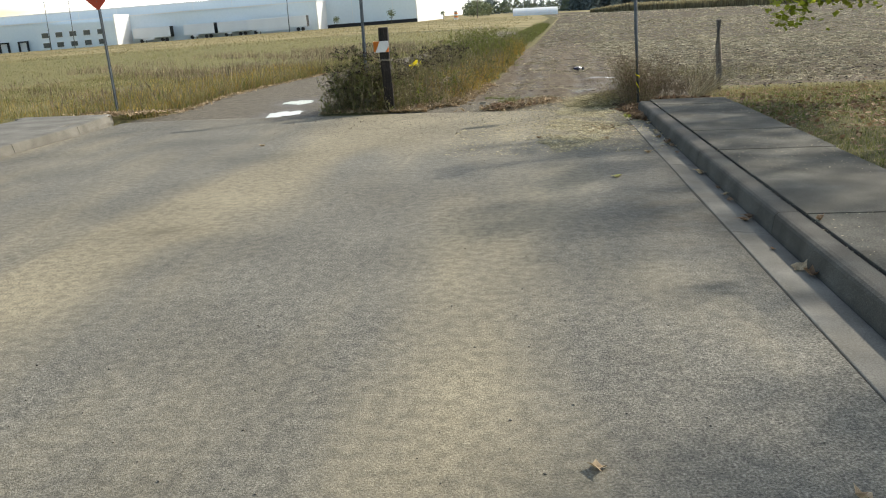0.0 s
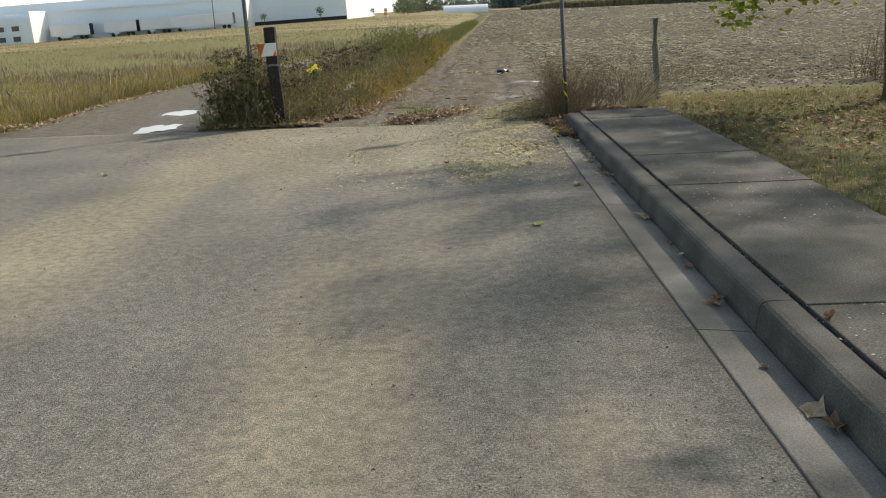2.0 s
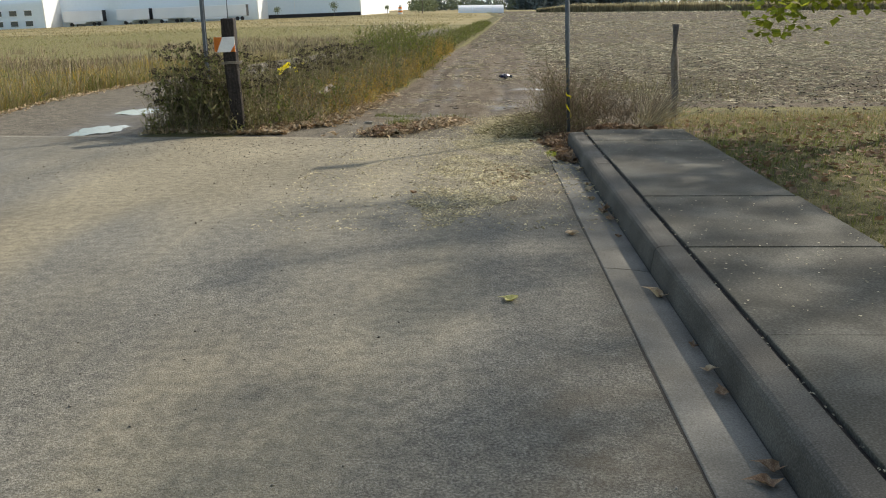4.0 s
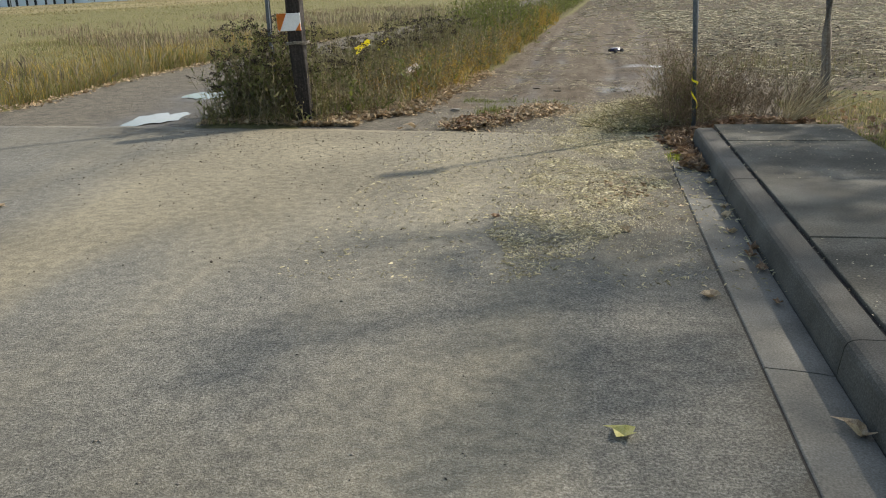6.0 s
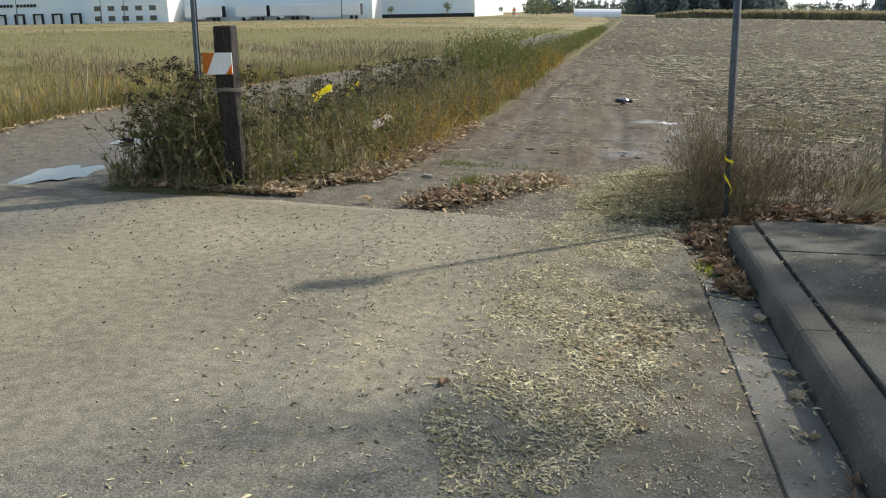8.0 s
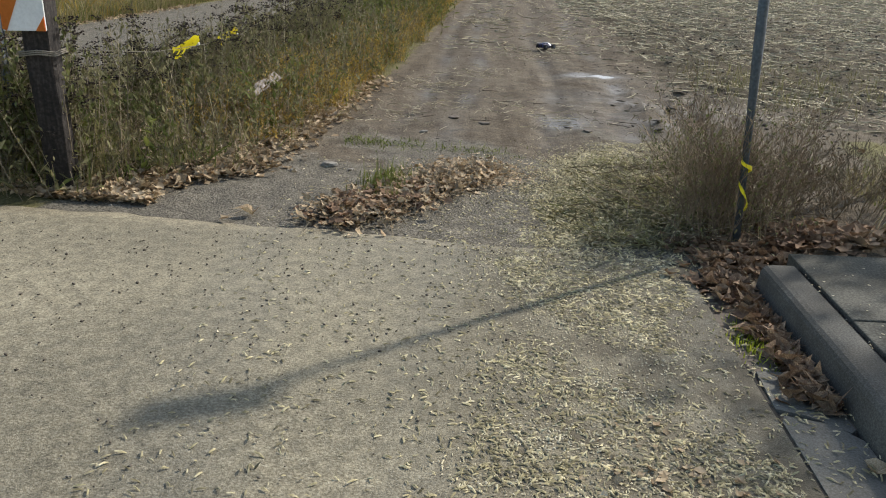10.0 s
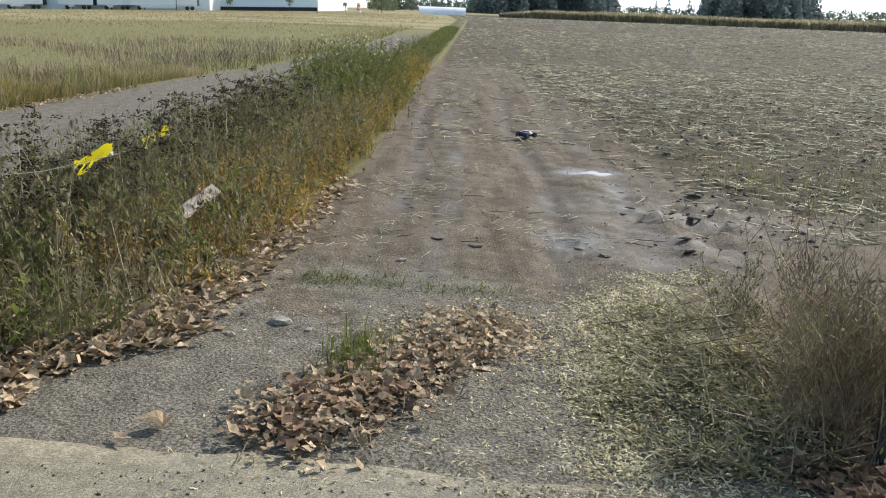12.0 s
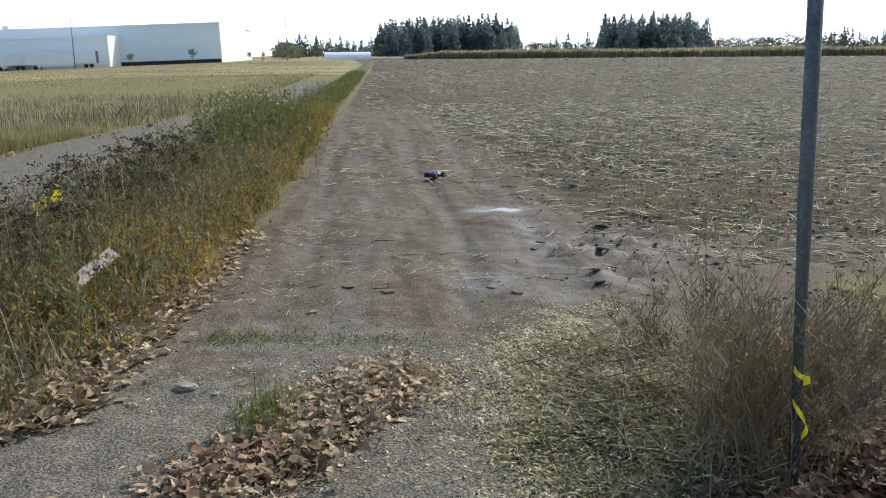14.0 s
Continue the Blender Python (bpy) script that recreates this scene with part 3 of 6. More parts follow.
def build_road():
    """The asphalt sheet with its ragged far end, 5 cm thick."""
    xs = np.concatenate([np.arange(-6.72, 2.36, 0.12), [2.365]])
    ys = np.concatenate([[-30, -12, -4, -1], np.arange(0, 15.3, 0.12)])
    bm = bmesh.new()
    rows = []
    for y in ys:
        rows.append([bm.verts.new((x, y, 0.004 * wobble(x, y, 1.1) - 0.012 * smooth(-x, 5.2, 6.6))) for x in xs])
    for k in (0.3, 0.6, 0.85, 1.0):
        row = []
        for x in xs:
            e = float(road_end(x)) + (0.035 * wobble(x, 0, 5.0) + 0.02 * wobble(x, 3, 14.0)) * k
            y = 15.4 + (e - 15.4) * k
            row.append(bm.verts.new((x, y, 0.004 * wobble(x, y, 1.1) - 0.012 * smooth(-x, 5.2, 6.6) - (0.012 if k == 1 else 0))))
        rows.append(row)
    low = [bm.verts.new((v.co.x, v.co.y + 0.03, -0.06)) for v in rows[-1]]
    rows.append(low)
    for a, b in zip(rows, rows[1:]):
        for i in range(len(xs) - 1):
            bm.faces.new((a[i], a[i + 1], b[i + 1], b[i])).smooth = True
    ob = part("road", bm, ASPHALT)
    me = ob.data
    co = np.empty(len(me.vertices) * 3, np.float32)
    me.vertices.foreach_get("co", co)
    X, Y = co.reshape(-1, 3)[:, 0], co.reshape(-1, 3)[:, 1]
    band = np.exp(-((X + 2.6 - 0.11 * (Y - 5) - 0.25 * np.sin(Y * 0.5)) / 0.6) ** 2) * 0.42
    band += np.exp(-((X - 0.35 - 0.04 * Y) / 0.55) ** 2) * 0.24 * (1 - smooth(Y, 8, 12)) + 0.3 * smooth(Y, 11.5, 14.5) * (1 - smooth(np.abs(X - 0.3), 2.2, 3.6))
    band += 0.35 * np.exp(-(((X + 2.25) / 0.5) ** 2 + ((Y - 8.05) / 0.35) ** 2)) + 0.08 * wobble(X, Y, 0.9)
    band -= 0.18 * smooth(X, 1.2, 2.2) * (1 - smooth(Y, 10, 13))
    stain = np.exp(-(((X - 2.0) / 0.3) ** 2 + ((Y - 8.3) / 1.1) ** 2)) * 0.65 + np.exp(-(((X - 1.95) / 0.4) ** 2 + ((Y - 13.6) / 1.6) ** 2)) * 0.7 + 0.55 * smooth(X + 0.12 * wobble(X, Y, 3.0), 0.85, 1.3) * smooth(Y, 11.8, 14.2) + np.exp(-(((X + 3.4) / 1.2) ** 2 + ((Y - 16.5) / 0.35) ** 2)) * 0.5
    stain += np.exp(-(((X + 2.25) / 0.24) ** 2 + ((Y - 8.05) / 0.17) ** 2)) * 0.75 + 0.5 * smooth(X, 2.22, 2.36) * smooth(Y, 4, 8) + 0.35 * np.exp(-((Y - 16.8) / 0.12) ** 2) * smooth(-X, 1.2, 2.0)
    for key, v in (("dust", band), ("stain", np.clip(stain, 0, 0.8))):
        me.attributes.new(key, "FLOAT", "POINT").data.foreach_set("value", v.astype(np.float32))
    return tagged(ob, "worn grey asphalt road with tan dust", "road", kind="structure")


build_road()

# ---------------------------------------------------------------- kerbs, gutter, sidewalks
def profile_piece(name, profile, y0, y1, material, parent, bend=None, steps=1):
    """A length of cast concrete with the given (x, z) profile from y0 to y1, its ends eased."""
    bm = bmesh.new()
    rings = []
    for k in range(steps + 1):
        y = y0 + (y1 - y0) * k / steps
        dx = bend(y) if bend else 0.0
        rings.append([bm.verts.new((x + dx, y, z)) for x, z in profile])
    n = len(profile)
    for a, b in zip(rings, rings[1:]):
        for i in range(n):
            bm.faces.new((a[i], a[(i + 1) % n], b[(i + 1) % n], b[i]))
    bm.faces.new(rings[0])
    bm.faces.new(rings[-1][::-1])
    bmesh.ops.recalc_face_normals(bm, faces=bm.faces)
    return part(name, bm, material, parent)


KERB = [(2.672, -0.1), (2.676, 0.01), (2.692, 0.115), (2.702, 0.134), (2.722, 0.146), (2.75, 0.15), (2.862, 0.15), (2.868, 0.144), (2.868, -0.1)]
GUTTER = [(2.376, -0.1), (2.376, 0.002), (2.382, 0.006), (2.5, -0.002), (2.6, -0.012), (2.668, -0.022), (2.668, -0.1)]
JOINTS = [-13.75, -10.7, -7.65, -4.6, -1.55, 1.5, 4.54, 7.59, 10.62, 13.65, 15.9]


def build_kerb():
    kerb = thing("kerb", 0, 0, 0, "grey concrete kerb beside the road, stained and coloured dark for shade", "kerb", kind="structure")
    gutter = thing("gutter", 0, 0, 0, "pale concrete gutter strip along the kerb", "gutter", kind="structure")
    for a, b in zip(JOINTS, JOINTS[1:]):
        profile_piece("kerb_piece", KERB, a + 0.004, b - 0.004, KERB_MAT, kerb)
        if b < 14:
            profile_piece("gutter_piece", GUTTER, a + 0.005, b - 0.005, CONCRETE, gutter)
    # the last gutter piece is broken short and cracked across
    bm = bmesh.new()
    for pts in ([(2.376, 13.66), (2.668, 13.66), (2.668, 14.42), (2.58, 14.52), (2.40, 14.55), (2.378, 14.5)],
                [(2.382, 14.60), (2.5, 14.57), (2.64, 14.47), (2.666, 14.5), (2.666, 14.82), (2.55, 14.95), (2.40, 14.93)]):
        top = [bm.verts.new((x, y, 0.004 - 0.08 * max(0, x - 2.42))) for x, y in pts]
        low = [bm.verts.new((x, y, -0.1)) for x, y in pts]
        bm.faces.new(top)
        for i in range(len(pts)):
            bm.faces.new((top[i], low[i], low[(i + 1) % len(pts)], top[(i + 1) % len(pts)]))
    bmesh.ops.recalc_face_normals(bm, faces=bm.faces)
    part("gutter_piece", bm, CONCRETE, gutter, "cracked end of the gutter")
    part("soil_fill", box(2.34, 2.7, 14.5, 16.4, -0.12, -0.018), CLOD, gutter, "dark soil where the gutter is gone")
    part("joint_fill", box(2.362, 2.38, -30, 15.0, -0.1, -0.001), JOINT, gutter, "dark dirt in the joint")
    part("joint_fill", box(2.866, 2.9, -14, 15.9, -0.05, 0.128), JOINT, kerb, "dark open joint")
    return kerb


build_kerb()


def build_sidewalk():
    walk_way = thing("sidewalk", 0, 0, 0, "weathered concrete sidewalk slabs, colour darkened for the tree shade", "sidewalk", kind="structure")
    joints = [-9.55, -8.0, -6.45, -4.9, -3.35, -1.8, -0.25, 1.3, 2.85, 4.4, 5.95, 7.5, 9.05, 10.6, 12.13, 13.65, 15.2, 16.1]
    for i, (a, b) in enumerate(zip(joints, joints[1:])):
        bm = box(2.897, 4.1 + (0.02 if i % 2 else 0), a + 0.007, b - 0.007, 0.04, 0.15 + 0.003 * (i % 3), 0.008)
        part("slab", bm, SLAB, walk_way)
    part("joint_fill", box(2.9, 4.08, -9.5, 16.05, 0.0, 0.13), JOINT, walk_way, "dark dirt between the slabs")


build_sidewalk()


def build_left_kerb():
    kerb = thing("kerb", 0, 0, 0, "pale concrete kerb across the road", "kerb", kind="structure")
    side = thing("sidewalk", 0, 0, 0, "tan concrete sidewalk behind the kerb", "sidewalk", kind="structure")
    prof = [(-6.72, -0.1), (-6.73, 0.01), (-6.76, 0.12), (-6.8, 0.135), (-6.98, 0.135), (-6.99, -0.1)]

    def bend(y):
        return -0.32 * max(0.0, (y - 14) / 3.2) ** 2
    js = [-11, -7.9, -4.9, -1.85, 1.2, 4.2, 7.25, 10.3, 13.3, 15.4, 17.25]
    for a, b in zip(js, js[1:]):
        profile_piece("kerb_piece", prof, a + 0.006, b - 0.006, CONCRETE, kerb, bend, 4)
        c = a
        while c < b - 0.2:
            d = min(c + 1.53, b)
            sx = bend((c + d) / 2)
            part("slab", box(-8.55 + sx, -7.0 + sx, c + 0.006, d - 0.006, 0.02, 0.132, 0.006), CONCRETE, side)
            c = d


build_left_kerb()


# ---------------------------------------------------------------- posts, poles, signs
def build_post():
    post = thing("marker_post", -1.68, 17.2, -0.05, "thick dark creosoted square timber post among weeds", "post")
    bm = box(-0.085, 0.085, -0.09, 0.09, -0.2, 1.56, 0.016)
    bmesh.ops.subdivide_edges(bm, edges=[e for e in bm.edges if e.calc_length() > 1], cuts=9)
    for v in bm.verts:
        v.co.x += 0.008 * math.sin(v.co.z * 5 + v.co.y * 9)
        v.co.y += 0.006 * math.sin(v.co.z * 7 + v.co.x * 12)
    body = part("post_body", bm, TIMBER, post)
    board = part("reflector", box(-0.185, 0.085, -0.125, -0.108, 1.13, 1.325, 0.004), WHITE, post, "white reflector board with orange stripes")
    for pts in ([(-0.185, 1.325), (-0.185, 1.145), (-0.16, 1.13), (-0.07, 1.325)], [(0.02, 1.13), (0.085, 1.13), (0.085, 1.225)]):
        bm = bmesh.new()
        f = bm.faces.new([bm.verts.new((x, -0.129, z)) for x, z in pts])
        bmesh.ops.solidify(bm, geom=[f], thickness=0.003)
        part("stripe", bm, ORANGE, board, "orange reflective stripe")
    for i in range(3):
        z = 0.97 + 0.012 * i
        bm = bmesh.new()
        add_tube(bm, [(-0.115, -0.11, z), (0.0, -0.112, z + 0.012), (0.115, -0.11, z), (0.115, 0.11, z), (-0.115, 0.11, z), (-0.115, -0.11, z)], [0.005] * 6, 5)
        part("rope_turn", bm, ROPE, post, "pale rope wound round the post")
    post.rotation_euler = (radians(1.0), radians(-1.5), radians(4))
    return post


build_post()


def channel_post(parent, height):
    """A U-channel steel sign post."""
    bm = bmesh.new()
    prof = [(-0.03, 0.012), (-0.017, 0.012), (-0.012, -0.02), (0.012, -0.02), (0.017, 0.012), (0.03, 0.012), (0.03, 0.008), (0.02, 0.008), (0.015, -0.024), (-0.015, -0.024), (-0.02, 0.008), (-0.03, 0.008)]
    lo = [bm.verts.new((x, y, -0.3)) for x, y in prof]
    hi = [bm.verts.new((x, y, height)) for x, y in prof]
    for i in range(len(prof)):
        j = (i + 1) % len(prof)
        bm.faces.new((lo[i], lo[j], hi[j], hi[i]))
    bm.faces.new(hi)
    bmesh.ops.recalc_face_normals(bm, faces=bm.faces)
    return part("pole", bm, STEEL, parent)


def diamond_plate(parent, height, size):
    bm = bmesh.new()
    add_box(bm, -size / 2, size / 2, -0.0015, 0.0015, -size / 2, size / 2)
    corner = [e for e in bm.edges if abs(e.verts[0].co.y - e.verts[1].co.y) > 0.002]
    bmesh.ops.bevel(bm, geom=corner, offset=0.02, segments=3, affect="EDGES")
    bmesh.ops.transform(bm, matrix=pose(0, -0.034, height - size * 0.62, 0, 45, 0), verts=bm.verts)
    p = part("sign_plate", bm, RED, parent, "faded red diamond plate")
    for dz in (-0.09, 0.09):
        b = bmesh.new()
        bmesh.ops.create_cone(b, cap_ends=True, segments=6, radius1=0.011, radius2=0.009, depth=0.012, matrix=pose(0, -0.04, height - size * 0.62 + dz, 90))
        part("bolt", b, STEEL, p)


def build_sign(x, y, z, height, size, label, lean=0.0, turn=0.0):
    s = thing("end_of_road_sign", x, y, z, label, "road sign")
    channel_post(s, height)
    diamond_plate(s, height, size)
    s.rotation_euler = (0, radians(lean), radians(turn))
    return s


build_sign(-7.28, 17.95, 0.05, 2.5, 0.37, "faded red diamond sign on a steel post", -2.5)
build_sign(-2.12, 17.45, -0.02, 2.72, 0.37, "faded red diamond sign on a steel post among weeds", -0.5, 6)


def build_right_pole():
    s = thing("end_of_road_sign", 2.77, 16.62, 0.0, "red diamond sign on a steel pole in dead weeds", "road sign")
    part("pole", tube([(0, 0, -0.3), (0.0, 0, 1.2), (0.01, 0, 2.62)], [0.03, 0.03, 0.03], 10), STEEL, s)
    diamond_plate(s, 2.62, 0.37)
    for k, (z0, z1) in enumerate(((0.55, 0.47), (0.4, 0.18))):
        bm = bmesh.new()
        a = []
        for i in range(9):
            t = i / 8
            ang = 2.2 + k + t * 5
            p = Vector((0.034 * math.cos(ang), -0.034 + 0.03 * math.sin(ang), z0 + (z1 - z0) * t))
            a.append((bm.verts.new(p), bm.verts.new(p + Vector((0.008 * math.sin(9 * t), 0.01, 0.026)))))
        for u, w in zip(a, a[1:]):
            bm.faces.new((u[0], w[0], w[1], u[1]))
        part("tape_strip", bm, TAPE, s, "torn yellow tape")
    s.rotation_euler = (0, radians(-2.2), 0)
    return s


build_right_pole()


def build_fence_post():
    s = thing("fence_post", 4.45, 18.15, -0.02, "grey weathered round wooden fence post", "fence post")
    bm = tube([(0, 0, -0.2), (0.005, 0, 0.4), (-0.006, 0.004, 0.9), (0.0, 0, 1.38)], [0.062, 0.058, 0.056, 0.053], 12)
    for v in bm.verts:
        v.co.x += 0.003 * math.sin(v.co.y * 90)
    part("post_body", bm, GREYWOOD, s)
    for z in (0.55, 1.05):
        part("staple", tube([(-0.02, -0.06, z), (0, -0.068, z + 0.01), (0.02, -0.06, z)], [0.003] * 3, 4), STEEL, s)
    s.rotation_euler = (0, radians(-2), 0)


build_fence_post()


def build_rope():
    """The rope from the post along the weeds, with knotted yellow tape."""
    rope = thing("rope", 0, 0, 0, "thin pale rope strung along the weed strip", "rope")
    pts = [(-1.6, 17.2, 0.95), (-1.5, 18.6, 0.76), (-1.42, 19.6, 0.70), (-1.5, 21.3, 0.6), (-1.5, 23.5, 0.72), (-1.35, 26, 0.86), (-1.0, 31, 0.95)]
    part("strand", tube(pts, [0.0022] * len(pts), 5), ROPE, rope)
    for (x, y, z), ln in (((-1.42, 19.55, 0.72), 0.42), ((-1.5, 21.2, 0.63), 0.38)):
        t = thing("caution_tape", x, y, z, "bright yellow tape tied round the rope", "tape", "yellow tapes on the rope")
        for k in range(4):
            bm = bmesh.new()
            a = []
            for i in range(8):
                s = i / 7
                p = Vector((-0.12 * s + 0.01 * math.sin(5 * s + k), -ln * s * 0.8, 0.02 - 0.11 * s * (0.5 + 0.22 * k) + 0.02 * math.sin(7 * s + 2 * k)))
                w = 0.06 * (0.45 + 0.55 * math.sin(math.pi * min(1, s + 0.15)))
                a.append((bm.verts.new(p), bm.verts.new(p + Vector((0.25 * w, 0.1 * w, w)))))
            for u, w in zip(a, a[1:]):
                bm.faces.new((u[0], w[0], w[1], u[1]))
            part("tape_loop", bm, TAPE, t)
        b = bmesh.new()
        bmesh.ops.create_icosphere(b, subdivisions=1, radius=0.022)
        part("knot", b, WHITE, t, "pale knot")


build_rope()


def build_board():
    s = thing("broken_board", -0.88, 19.8, 0.33, "greyish broken board lying in the weeds", "board")
    bm = box(-0.05, 0.05, -0.36, 0.36, -0.011, 0.011, 0.003)
    bmesh.ops.subdivide_edges(bm, edges=[e for e in bm.edges if e.calc_length() > 0.3], cuts=6)
    for v in bm.verts:
        v.co.x += 0.006 * math.sin(v.co.y * 17)
        if abs(v.co.y) > 0.34:
            v.co.y += 0.05 * math.sin(v.co.x * 70)
    part("plank", bm, GREYBOARD, s)
    s.rotation_euler = (radians(6), radians(34), radians(-5))


build_board()


def build_puddles():
    for k, (px, py, rx, ry, sd) in enumerate(PUDDLES):
        bm = bmesh.new()
        ring = []
        for i in range(72):
            a = 2 * math.pi * i / 72
            r = 1 + 0.24 * math.sin(2 * a + sd) + 0.18 * math.sin(3 * a + 2 * sd) + 0.11 * math.sin(7 * a + sd) + 0.06 * math.sin(11 * a + 3 * sd)
            ring.append(bm.verts.new((px + rx * r * math.cos(a), py + ry * r * math.sin(a), 0)))
        bm.faces.new(ring)
        ob = part("puddle", bm, WATER)
        ob.location.z = float(ground_height(np.array([px]), np.array([py]))[0]) + 0.022
        tagged(ob, "shallow puddle mirroring the sky in wet gravel" if k < 2 else "small bright puddle in the dirt track", "puddle", "puddles")


build_puddles()


# ---------------------------------------------------------------- the toy car
def build_car():
    car = thing("toy_truck", 2.3, 26.5, float(ground_height(np.array([2.3]), np.array([26.5]))[0]) + 0.006, "small dark blue radio-controlled truck on the dirt track", "toy car", turn=-50)
    car.scale = (0.84, 0.84, 0.84)
    # chassis and body: nose towards +y, 0.30 m long
    bm = bmesh.new()
    secs = [(-0.15, 0.05, 0.075, 0.035), (-0.12, 0.07, 0.10, 0.03), (-0.05, 0.085, 0.112, 0.03), (0.0, 0.085, 0.12, 0.03), (0.05, 0.085, 0.108, 0.03), (0.1, 0.08, 0.088, 0.032), (0.15, 0.06, 0.07, 0.036), (0.165, 0.045, 0.058, 0.04)]
    rings = []
    for y, w, zt, zb in secs:
        cab = 0.62 if -0.09 < y < 0.06 else 0.85
        rings.append([bm.verts.new(p) for p in ((-w, y, zb), (-w * 1.02, y, (zt + zb) / 2), (-w * cab, y, zt), (w * cab, y, zt), (w * 1.02, y, (zt + zb) / 2), (w, y, zb))])
    for a, b in zip(rings, rings[1:]):
        for i in range(6):
            bm.faces.new((a[i], a[(i + 1) % 6], b[(i + 1) % 6], b[i]))
    bm.faces.new(rings[0])
    bm.faces.new(rings[-1][::-1])
    bmesh.ops.recalc_face_normals(bm, faces=bm.faces)
    body = part("body", bm, BLUE_PAINT, car, "glossy dark blue body shell")
    part("windscreen", box(-0.045, 0.045, 0.02, 0.06, 0.1, 0.122, 0.004), GLASS_DARK, body, "dark windscreen")
    part("roof_panel", box(-0.048, 0.048, -0.06, 0.0, 0.117, 0.124, 0.003), SILVER, body, "silver roof panel")
    part("side_stripe", box(-0.089, 0.089, -0.07, 0.09, 0.058, 0.07, 0.003), SILVER, body, "silver stripe")
    part("spoiler", box(-0.07, 0.07, -0.175, -0.14, 0.112, 0.118, 0.002), BLUE_PAINT, car, "rear spoiler")
    part("chassis", box(-0.05, 0.05, -0.15, 0.16, 0.028, 0.045, 0.005), DARK, car)
    part("bumper", box(-0.06, 0.06, 0.16, 0.185, 0.03, 0.05, 0.006), DARK, car)
    for sy in (-0.105, 0.105):
        part("axle", tube([(-0.1, sy, 0.048), (0.1, sy, 0.048)], [0.008, 0.008], 6), DARK, car)
        for sx in (-0.105, 0.105):
            b = bmesh.new()
            r = bmesh.ops.create_cone(b, cap_ends=True, segments=18, radius1=0.048, radius2=0.048, depth=0.052, matrix=pose(sx, sy, 0.048, 0, 90))
            bmesh.ops.bevel(b, geom=[e for e in b.edges if abs(e.verts[0].co.x - e.verts[1].co.x) < 1e-4], offset=0.01, segments=2, affect="EDGES")
            w = part("wheel", b, DARK, car, "black knobbly tyre")
            b = bmesh.new()
            bmesh.ops.create_cone(b, cap_ends=True, segments=12, radius1=0.026, radius2=0.02, depth=0.008, matrix=pose(sx + (0.028 if sx > 0 else -0.028), sy, 0.048, 0, 90 if sx > 0 else -90))
            part("rim", b, STEEL, w, "dull grey rim")
            part("shock", tube([(sx * 0.75, sy, 0.05), (sx * 0.45, sy * 0.85, 0.1)], [0.007, 0.006], 6), SILVER, car)


build_car()


# ---------------------------------------------------------------- the warehouse and its yard
def far_z(x):
    return -0.028 * min(400, max(0, -x - 20)) - 0.02


